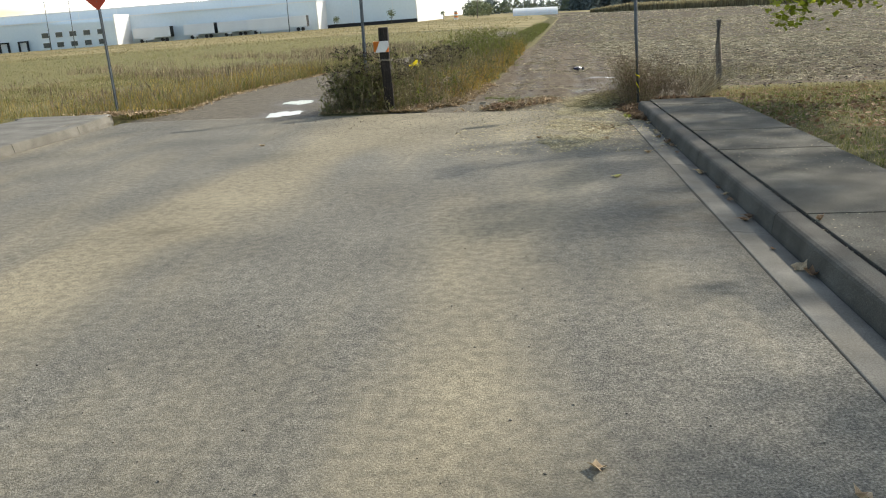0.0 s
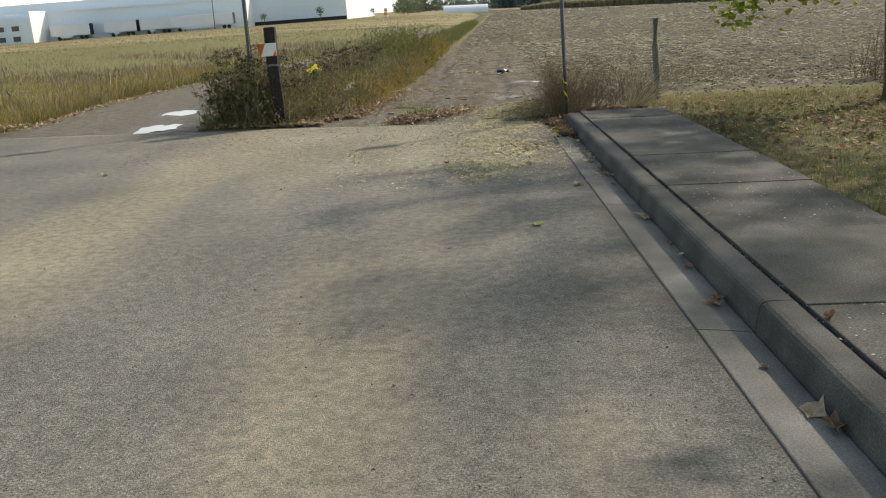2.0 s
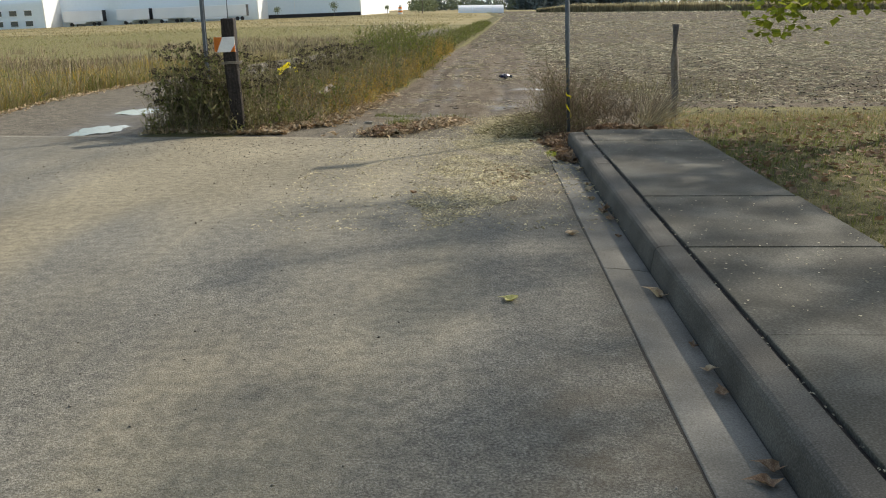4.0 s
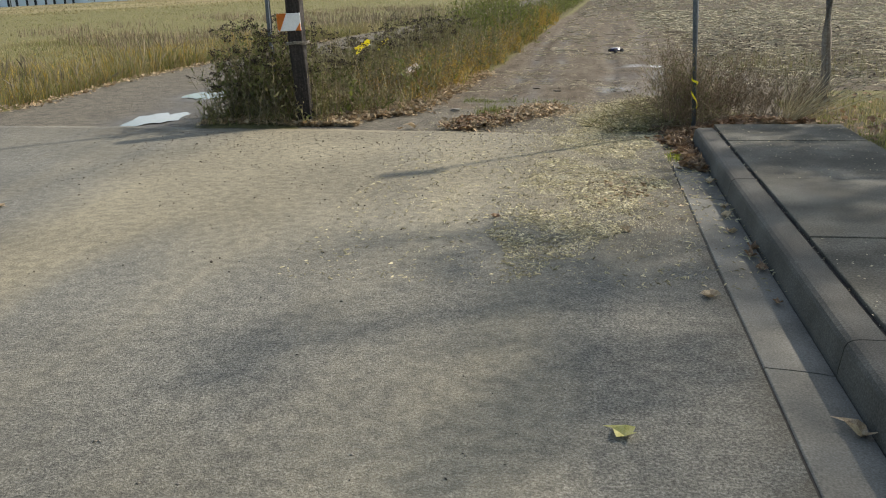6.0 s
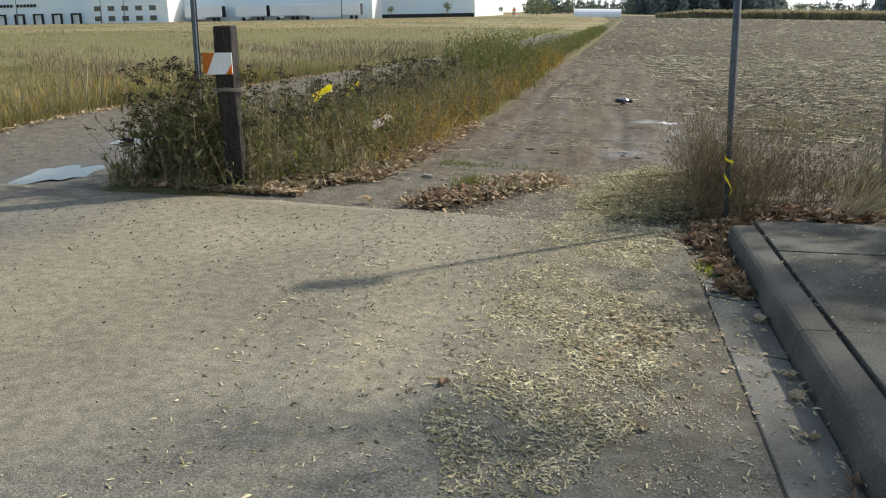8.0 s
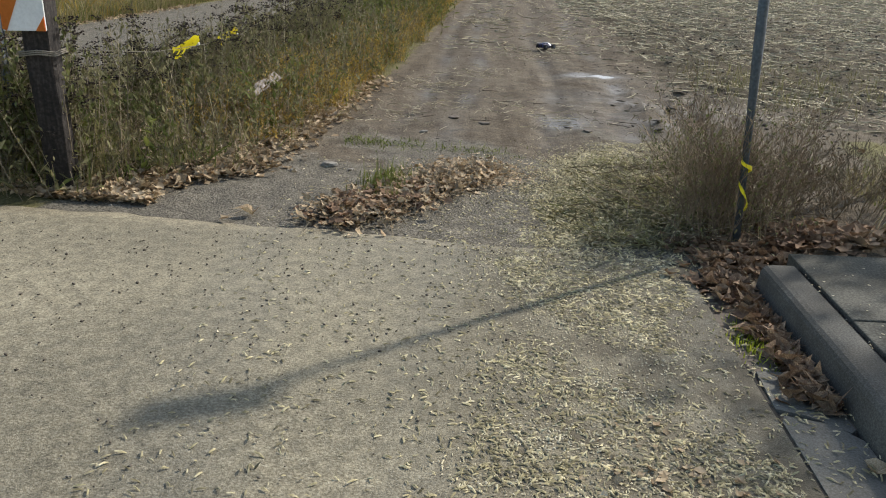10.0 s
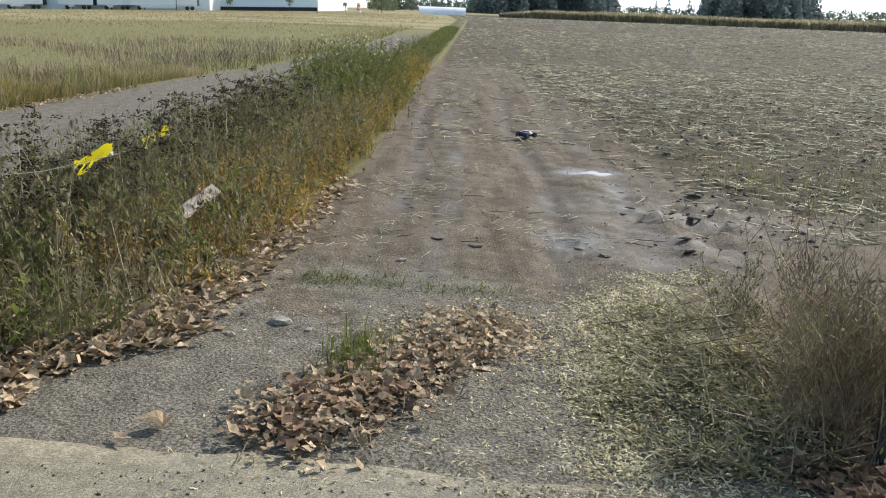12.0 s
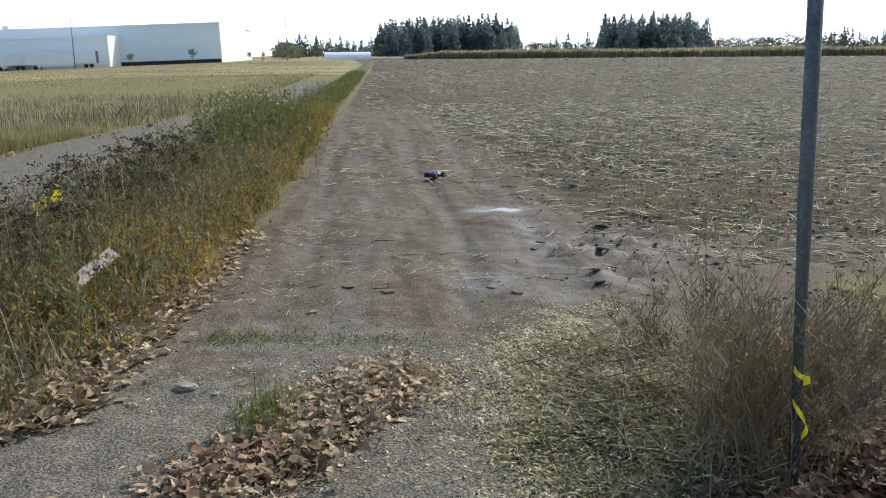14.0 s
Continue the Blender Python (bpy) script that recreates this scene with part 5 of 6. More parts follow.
def build_verge():
    x, y = in_verge(1900, 17.0, 30, 0.05)
    plants(x, y, rng.uniform(0.22, 0.66, len(x)) * (1 + 0.6 * wobble(x, y, 2.6)), 11, 0.07, 0.003, ("weed_stems", "weed_leaves"), (WEED_STEM, WEED_LEAF), ("thin brown weed stems", "small dull green weed leaves"))
    x, y = in_verge(420, 17.2, 30, 0.1)
    keep = wobble(x, y, 1.7, 4.0) > 0.05
    x, y = x[keep], y[keep]
    plants(x, y, rng.uniform(0.25, 0.6, len(x)), 26, 0.1, 0.004, ("leafy_weed_stems", "leafy_weed_leaves"), (WEED_STEM, GREEN_GRASS), ("leafy weed stems", "clumps of green weed leaves"), False, 0.5)
    x, y = in_verge(230, 17.2, 27, 0.1)
    plants(x, y, rng.uniform(0.35, 0.85, len(x)), 3, 0.05, 0.0028, ("straw_weed_stems", "straw_weed_leaves"), (STRAW, DRY_GRASS), ("pale bare weed stalks", "dry leaves on bare stalks"), False, 0.6)
    x, y = in_verge(620, 17.1, 27, 0.05, "left")
    plants(x, y, rng.uniform(0.45, 0.9, len(x)), 10, 0.075, 0.0035, ("tall_weed_stems", "tall_weed_leaves", "dead_flower_heads"), (WEED_STEM, WEED_LEAF), ("tall brown weed stems", "drooping green weed leaves", "dark flat dead flower heads"), True)
    x, y = in_verge(2300, 18.6, 40, -0.03, "right")
    plants(x, y, rng.uniform(0.15, 0.6, len(x)) * (1 + 0.4 * wobble(x, y, 1.8)), 13, 0.05, 0.0022, ("golden_weed_stems", "golden_weed_leaves"), (GOLD_WEED, GOLD_WEED), ("golden dry weed stems", "golden dry weed leaves"))
    x, y = in_verge(2300, 17.3, 28, 0.05)
    plants(x, y, rng.uniform(0.2, 0.55, len(x)), 6, 0.04, 0.002, ("purple_weed_stems", "purple_weed_leaves"), (RED_WEED, RED_WEED), ("thin reddish brown weed stems", "dry reddish weed leaves"))
    x, y = in_verge(3000, 28, 95, 0.05, None, 1.4)
    k = len(x)
    plants(x, y, rng.uniform(0.2, 0.75, k) * (1 + 0.5 * wobble(x, y, 0.9)) * (1 - 0.5 * smooth(y, 40, 60)), 9, 0.11, 0.005, ("far_weed_stems", "far_weed_leaves"), (WEED_STEM, GREEN_GRASS), ("dry weed stems further along the strip", "green weed leaves further along the strip"))
    x, y = in_verge(170, 17.4, 26, 0.1, "left")
    shrub(("tansy_stems", "tansy_leaves", "tansy_heads"), ("branching weed stems along the strip", "olive green weed leaves along the strip"), (WEED_STEM, WEED_LEAF), x, y, rng.uniform(0.45, 0.95, len(x)), 0.25, 13, 4, 0.065, 0.0035, 0.3, "dark dead flower heads on the weeds")
    x, y = in_verge(210, 17.3, 25, 0.12)
    shrub(("tangled_stems", "tangled_leaves"), ("tangled grey-brown weed stems", "small olive leaves in the tangle"), (RED_WEED, OLIVE_LEAF), x, y, rng.uniform(0.3, 0.7, len(x)), 0.5, 14, 5, 0.05, 0.0028, 0.6)
    n = 8000
    x, y = in_verge(n, 17.0, 34, -0.06)
    h = rng.uniform(0.06, 0.34, n)
    tagged(scatter("verge_grass", BLADE, turns(spots(n) * 6.3, rng.normal(0, 0.8, n)), np.stack([np.full(n, 0.009), h * 0.45, h], 1), on_ground(x, y, -0.02), DRY_GRASS, 0.2), "dry grass among the weeds", "grass", kind="stuff")
    n = 5500
    x, y = in_verge(n, 17.0, 34, -0.04)
    h = rng.uniform(0.1, 0.32, n)
    tagged(scatter("verge_green_grass", BLADE, turns(spots(n) * 6.3, rng.normal(0, 0.8, n)), np.stack([np.full(n, 0.009), h * 0.45, h], 1), on_ground(x, y, -0.02), GREEN_GRASS, 0.2), "green grass among the weeds", "grass", kind="stuff")


build_verge()


def clump(x0, y0, rx, ry, n):
    return x0 + rx * 0.55 * rng.normal(0, 1, n), y0 + ry * 0.55 * rng.normal(0, 1, n)


def build_bushes():
    # leafy weeds round the timber post
    x, y = clump(-2.02, 17.45, 0.66, 0.34, 120)
    plants(x, y, rng.uniform(0.35, 1.05, 120), 9, 0.085, 0.004, ("bush_stems", "bush_leaves", "bush_flower_heads"), (WEED_STEM, WEED_LEAF), ("weed bush stems beside the timber post", "dull green bush leaves beside the post", "dark dead flower heads on the bush"), True, 0.3)
    x, y = clump(-2.2, 17.45, 0.5, 0.3, 46)
    shrub(("post_bush_stems", "post_bush_leaves", "post_bush_heads"), ("branching weeds beside the timber post", "olive green leaves beside the timber post"), (WEED_STEM, OLIVE_LEAF), x, y, rng.uniform(0.6, 1.25, 46), 0.32, 16, 4, 0.07, 0.004, 0.35, "dark dead flower heads beside the post")
    # pale-flowered shrub further along the strip
    x, y = clump(-0.75, 30.5, 0.75, 3.2, 500)
    plants(x, y, rng.uniform(0.6, 1.2, 500), 22, 0.12, 0.006, ("shrub_stems", "shrub_leaves"), (WEED_STEM, GREEN_GRASS), ("shrub stems in the weed strip", "dark green shrub leaves in the weed strip"))
    n = 260
    x, y = clump(-0.8, 30.5, 0.8, 3.0, n)
    tagged(scatter("shrub_flowers", LUMP, turns(spots(n) * 6.3, spots(n)), np.stack([rng.uniform(0.012, 0.03, n)] * 3, 1), on_ground(x, y, 0) + np.stack([0 * x, 0 * x, rng.uniform(0.6, 1.2, n)], 1), STRAW, 0.3), "pale seed heads on the shrub", "flowers", kind="stuff")
    # dead twiggy bush round the steel pole: one broad bush and lower weeds beside it
    for cx, cy, rx, ry, n, h0, h1, ln, names, m, lab in (
            (2.68, 16.82, 0.22, 0.22, 60, 0.65, 1.15, 0.42, ("dead_bush_stems", "dead_bush_leaves"), (RED_WEED, OLIVE_LEAF), ("reddish dead twigs round the steel pole", "small dull leaves on the dead bush")),
            (2.98, 17.25, 0.36, 0.26, 46, 0.45, 0.98, 0.5, ("brown_bush_stems", "brown_bush_leaves"), (RED_WEED, RED_WEED), ("thin brown twigs behind the steel pole", "dry seed husks on the brown twigs")),
            (3.6, 17.3, 0.6, 0.35, 75, 0.35, 0.85, 0.55, ("dead_weed_stems", "dead_weed_leaves"), (WEED_STEM, RED_WEED), ("dead weed stems behind the sidewalk", "dry husks on the dead weeds")),
            (2.85, 18.3, 0.32, 0.4, 26, 0.2, 0.55, 0.7, ("low_weed_stems", "low_weed_leaves"), (WEED_STEM, OLIVE_LEAF), ("low sprawling weed stems", "small leaves on the low weeds"))):
        x, y = clump(cx, cy, rx, ry, n)
        shrub(names, lab, m, x, y, rng.uniform(h0, h1, n), ln, 17, 2, 0.026, 0.0042, 0.5)
    x, y = clump(2.8, 16.85, 0.36, 0.3, 90)
    plants(x, y, rng.uniform(0.3, 0.95, 90), 8, 0.034, 0.0022, ("thin_twigs", "thin_twig_leaves"), (RED_WEED, WEED_LEAF), ("thin straight twigs in the dead bush", "tiny leaves on the straight twigs"), False, 0.4)
    # a fan of long bare stalks beside the sidewalk's end
    n = 70
    yaw = rng.uniform(-0.6, 2.4, n)
    tagged(scatter("bare_stalks", STALK, turns(yaw, rng.uniform(0.5, 1.2, n)), np.stack([np.full(n, 0.0045)] * 2 + [rng.uniform(0.5, 1.0, n)], 1), on_ground(*clump(3.75, 16.75, 0.12, 0.1, n), 0.0), STRAW, 0.1), "fan of long bare dry stalks", "weeds", kind="stuff")
    # small saplings at the edge of the field
    x, y = clump(9.2, 20.5, 0.5, 0.4, 60)
    plants(x, y, rng.uniform(0.5, 1.2, 60), 14, 0.07, 0.005, ("sapling_stems", "sapling_leaves"), (RED_WEED, RED_WEED), ("thin reddish sapling stems", "dark reddish sapling leaves"), False, 0.3)


build_bushes()


def build_lawn():
    n = 25000
    x, y = 4.02 + 9 * spots(n) ** 1.5, 5 + 13.8 * spots(n)
    h = rng.uniform(0.03, 0.09, n) * (1 + 0.5 * wobble(x, y, 1.3))
    tagged(scatter("lawn_grass", BLADE, turns(spots(n) * 6.3, rng.normal(0, 0.5, n)), np.stack([np.full(n, 0.008), h * 0.5, h], 1), on_ground(x, y, -0.01), GREEN_GRASS, 0.2), "short patchy lawn behind the sidewalk", "grass", kind="stuff")
    n = 27000
    x, y = 4.02 + 8 * spots(n) ** 1.3, 8 + 10.6 * spots(n)
    h = rng.uniform(0.03, 0.1, n) * (0.5 + 1.2 * smooth(y, 15, 19))
    tagged(scatter("dry_lawn_grass", BLADE, turns(spots(n) * 6.3, rng.normal(0, 0.5, n)), np.stack([np.full(n, 0.008), h * 0.5, h], 1), on_ground(x, y, -0.01), DRY_GRASS, 0.2), "dry yellow grass in the lawn", "grass", kind="stuff")


build_lawn()


def build_stubble():
    """Chopped corn stalks over the soil, in rows that run away from the road."""
    def strew(name, n, x, y, ln, w, label):
        rows = 0.5 + 0.5 * np.cos(2 * np.pi * (x - 0.045 * y) / 1.52)  # thicker along the old corn rows
        keep = (x > line_x(VERGE_R, y) + 0.1) & (spots(n) < np.where(y > 23, 0.42 + 0.7 * rows, 1.0))
        x, y = x[keep], y[keep]
        n = len(x)
        tagged(scatter(name, STALK, turns(spots(n) * 6.3, np.pi / 2 + rng.normal(0, 0.12, n)), np.stack([w * (y / 24) ** 0.8] * 2 + [ln * (y / 24) ** 0.6 * rng.uniform(0.4, 1.5, n)], 1), on_ground(x, y, 0.008), STRAW, 0.1), label, "straw", kind="stuff")
    n = 43000
    y = 20.5 + 25 * spots(n) ** 1.2
    x = 2.6 + 0.05 * (y - 20) + 16 * spots(n) ** 1.2
    keep = (spots(n) < smooth(x, 2.6, 5.5) + smooth(y, 30, 40)) & (spots(n) < 0.55 + 0.45 * wobble(x, y, 1.6))
    strew("corn_straw", int(keep.sum()), x[keep], y[keep], 0.19, 0.008, "pale chopped corn stalks on the soil")
    n = 31000
    y = 26 + 78 * spots(n) ** 1.5
    x = line_x(VERGE_R, y) + 0.5 + 60 * spots(n)
    strew("far_corn_straw", n, x, y, 0.2, 0.0085, "pale corn stalks further off")
    n = 9000
    y = 90 + 150 * spots(n)
    x = line_x(VERGE_R, y) + 150 * spots(n)
    strew("distant_corn_straw", n, x, y, 0.22, 0.009, "pale stubble in the distance")
    n = 5000
    y = 24 + 40 * spots(n)
    x = 5.5 + 25 * spots(n)
    row = np.round(x / 0.76) * 0.76 + rng.normal(0, 0.03, n)
    tagged(scatter("stubble_stumps", STALK, turns(spots(n) * 6.3, np.abs(rng.normal(0, 0.35, n))), np.stack([np.full(n, 0.01)] * 2 + [rng.uniform(0.04, 0.12, n)], 1), on_ground(row, y, -0.02), STRAW, 0.1), "cut corn stumps standing in rows", "straw", kind="stuff")
    # wisps of straw on the track
    n = 1100
    c = rng.integers(0, 14, n)
    cx, cy = rng.uniform(0.2, 2.6, 14), rng.uniform(19.2, 34, 14)
    strew("track_straw", n, cx[c] + rng.normal(0, 0.3, n), cy[c] + rng.normal(0, 0.3, n), 0.15, 0.0035, "loose straw wisps on the dirt track")
    # clods
    n = 5000
    y = 19.2 + 16 * spots(n)
    x = line_x(VERGE_R, y) + 0.2 + 11 * spots(n)
    s = rng.uniform(0.006, 0.03, n) * (0.5 + smooth(x, 2.5, 4.5))
    tagged(scatter("soil_clods", LUMP, turns(spots(n) * 6.3, rng.normal(0, 0.3, n)), np.stack([s, s * rng.uniform(0.6, 1, n), s * 0.7], 1), on_ground(x, y, 0), CLOD, 0.3), "dark crumbs and clods of soil", "soil", kind="stuff")
    n = 210
    c = rng.integers(0, 4, n)
    x, y = np.array([2.9, 3.2, 3.95, 4.8])[c] + rng.normal(0, 0.28, n), np.array([20.3, 21.3, 22.4, 23.1])[c] + rng.normal(0, 0.3, n)
    s = 0.012 + 0.045 * spots(n) ** 3
    tagged(scatter("mud_clods", LUMP, turns(spots(n) * 6.3, rng.normal(0, 0.3, n)), np.stack([s * 1.5, s, s * 0.4], 1), on_ground(x, y, -0.004), CLOD, 0.5), "dark wet mud clods by the track", "soil", kind="stuff")


build_stubble()


# ---------------------------------------------------------------- litter, chips, stones
def litter(name, x, y, s0, s1, m, label, pile=0.0, dz=0.006, extra=None):
    n = len(x)
    s = rng.uniform(s0, s1, n)
    z = on_ground(x, y, dz)
    if extra is not None:
        z[:, 2] = np.maximum(z[:, 2], extra)
    z[:, 2] += pile * spots(n)
    tagged(scatter(name, LEAF, turns(spots(n) * 6.3, rng.normal(0, 0.5, n), spots(n) * 6.3), np.stack([s, s, s * rng.uniform(0.3, 1.6, n)], 1), z, m, 0.2), label, "leaves", kind="stuff")


def build_litter():
    # along the weed strip's foot
    n = 2600
    y = 17.0 + 5.5 * spots(n) ** 1.4
    x = line_x(VERGE_R, y) + rng.normal(-0.05, 0.13, n)
    litter("leaf_litter", x, y, 0.035, 0.085, PALE_LITTER, "pale dead leaves drifted against the weeds", 0.05)
    n = 1100
    x = rng.uniform(-3.0, -1.0, n)
    y = road_end(x) + 0.22 + np.abs(rng.normal(0, 0.16, n))
    litter("post_litter", x, y, 0.035, 0.085, PALE_LITTER, "dead leaves at the foot of the post", 0.04)
    # mound on the apron
    n = 2300
    t = spots(n)
    x = 0.25 + 0.95 * t + rng.normal(0, 0.15, n)
    y = 16.8 + 1.45 * t + rng.normal(0, 0.15, n)
    litter("leaf_mound", x, y, 0.025, 0.065, PALE_LITTER, "low mound of dead leaves and grass on the gravel", 0.07)
    n = 800
    x, y = clump(0.52, 17.6, 0.16, 0.36, n)
    h = rng.uniform(0.03, 0.15, n)
    tagged(scatter("grass_tuft", BLADE, turns(spots(n) * 6.3, rng.normal(0, 0.4, n)), np.stack([np.full(n, 0.008), h * 0.5, h], 1), on_ground(x, y, 0.0), GREEN_GRASS, 0.2), "green grass tuft in the leaf mound", "grass", kind="stuff")
    n = 900
    t = spots(n)
    h = rng.uniform(0.05, 0.18, n)
    tagged(scatter("mound_straw", BLADE, turns(spots(n) * 6.3, np.pi / 2 + rng.normal(0, 0.35, n)), np.stack([np.full(n, 0.007), h * 0.4, h], 1), on_ground(0.3 + 0.95 * t + rng.normal(0, 0.2, n), 16.85 + 1.45 * t + rng.normal(0, 0.2, n), 0.03), WEED_STEM, 0.2), "dry brown grass in the leaf mound", "grass", kind="stuff")
    n = 420
    t = 0.5 * spots(n)
    litter("brown_mound_leaves", 0.25 + 0.95 * t + rng.normal(0, 0.13, n), 16.8 + 1.45 * t + rng.normal(0, 0.13, n), 0.04, 0.085, LITTER, "darker brown leaves in the mound", 0.09)
    n = 1500
    x, y = 1.2 + rng.normal(0, 0.24, n), 18.15 + rng.normal(0, 0.22, n)
    z = rng.uniform(0.008, 0.026, n)
    tagged(scatter("crushed_leaves", SLIVER, turns(spots(n) * 6.3, rng.normal(0, 0.3, n)), np.stack([z * 0.7, z * 1.3, z * 0.3], 1), on_ground(x, y, 0.002), PALE_LITTER, 0.3), "crushed leaf bits beside the mound", "litter", kind="stuff")
    # brown heap between kerb, pole and apron
    n = 1050
    t = spots(n)
    y = 14.6 + 2.1 * t ** 0.8
    wide = 0.05 + 0.11 * smooth(y, 15.2, 16.6)
    x = 2.64 - np.abs(rng.normal(0, 1, n)) * wide + 0.5 * smooth(y, 16.0, 16.4) * spots(n)
    litter("kerb_leaves", x, y, 0.045, 0.1, LITTER, "heap of brown dead leaves at the kerb's end", 0.035, 0.006, -0.012)
    n = 700
    x, y = clump(3.15, 16.6, 0.65, 0.25, n)
    litter("bush_litter", x, y, 0.05, 0.11, LITTER, "brown dead leaves under the dead bush", 0.05)
    n = 600
    x = -7.0 + 0.9 * rng.normal(0, 0.5, n)
    y = 17.6 + 0.35 * rng.normal(0, 0.6, n)
    litter("sign_litter", x, y, 0.035, 0.085, PALE_LITTER, "dead leaves round the sign's foot", 0.04, 0.01, 0.1)
    n = 900
    y = 17.9 + 14 * spots(n)
    x = line_x(LANE_L, y) + rng.normal(0.0, 0.1, n)
    litter("lane_litter", x, y, 0.035, 0.085, PALE_LITTER, "dead leaves along the gravel lane", 0.03)
    n = 2600
    x, y = rng.uniform(4.2, 11, n), 14.5 + rng.normal(0, 2.0, n)
    litter("lawn_litter", x, y, 0.05, 0.1, LITTER, "dead leaves scattered on the lawn", 0.02, 0.02)


build_litter()


def build_fallen_leaves():
    """Single leaves that lie apart on the road, gutter and sidewalk."""
    me = {}
    for key, m in (("brown", LITTER), ("tan", PALE_LITTER), ("green", YELLOW_LEAF)):
        bm = bmesh.new()
        vs = [bm.verts.new((x * 1.1, y, z * 1.6)) for x, y, z in LEAF[0]]
        for f in LEAF[1]:
            bm.faces.new([vs[i] for i in f])
        bm.faces.ensure_lookup_table()
        top = bm.verts.new((0.03, -0.95, 0.1))
        bm.faces.new((vs[0], vs[7], top))
        me[key] = bpy.data.meshes.new("fallen_leaf")
        bm.to_mesh(me[key])
        bm.free()
        me[key].materials.append(m)
    label = {"brown": "single brown dead leaf lying flat", "tan": "single pale dry leaf lying flat", "green": "single yellow-green leaf on the asphalt"}
    for x, y, s, k, z in ((1.76, 9.98, 0.14, "green", 0.0), (2.27, 11.5, 0.13, "tan", 0.0), (2.62, 10.1, 0.15, "tan", -0.01), (2.6, 6.62, 0.16, "tan", -0.01), (2.64, 6.5, 0.13, "brown", -0.01), (2.58, 8.0, 0.12, "brown", -0.01),
                          (2.63, 8.1, 0.11, "brown", -0.01), (2.62, 8.75, 0.09, "brown", -0.01), (2.63, 9.3, 0.08, "brown", -0.01), (2.62, 12.0, 0.1, "brown", -0.01), (2.6, 12.25, 0.13, "brown", -0.01), (2.64, 12.4, 0.12, "brown", -0.01),
                          (2.57, 12.75, 0.11, "tan", -0.01), (2.6, 13.15, 0.12, "tan", -0.01), (2.62, 13.4, 0.1, "tan", -0.01), (2.6, 11.45, 0.08, "brown", -0.01), (2.63, 9.0, 0.09, "tan", -0.01), (2.93, 7.3, 0.1, "brown", 0.155),
                          (-0.3, 16.85, 0.16, "tan", 0.0), (-0.42, 16.7, 0.12, "tan", 0.0), (-2.9, 13.1, 0.12, "tan", 0.0), (1.9, 12.7, 0.1, "tan", 0.0), (1.0, 13.0, 0.09, "brown", 0.0), (1.1, 4.0, 0.1, "tan", 0.0), (2.0, 3.8, 0.1, "tan", 0.0),
                          (2.62, 14.2, 0.13, "tan", -0.01), (2.6, 14.7, 0.15, "brown", -0.01), (2.56, 7.1, 0.07, "brown", -0.01)):
        ob = new("fallen_leaf", me[k])
        ob.matrix_basis = pose(x, y, z + 0.012, random.uniform(-12, 12), random.uniform(-12, 12), random.uniform(0, 360)) @ Matrix.Diagonal((s * random.uniform(0.6, 0.85), s * 0.8, s * random.uniform(0.6, 1.5), 1))
        tagged(ob, label[k], "leaf", "single fallen leaves")


build_fallen_leaves()


def inside(poly, x, y):
    c = np.zeros(len(x), bool)
    for (x0, y0), (x1, y1) in zip(poly, poly[1:] + poly[:1]):
        c ^= ((y0 > y) != (y1 > y)) & (x < (x1 - x0) * (y - y0) / (y1 - y0 + 1e-9) + x0)
    return c


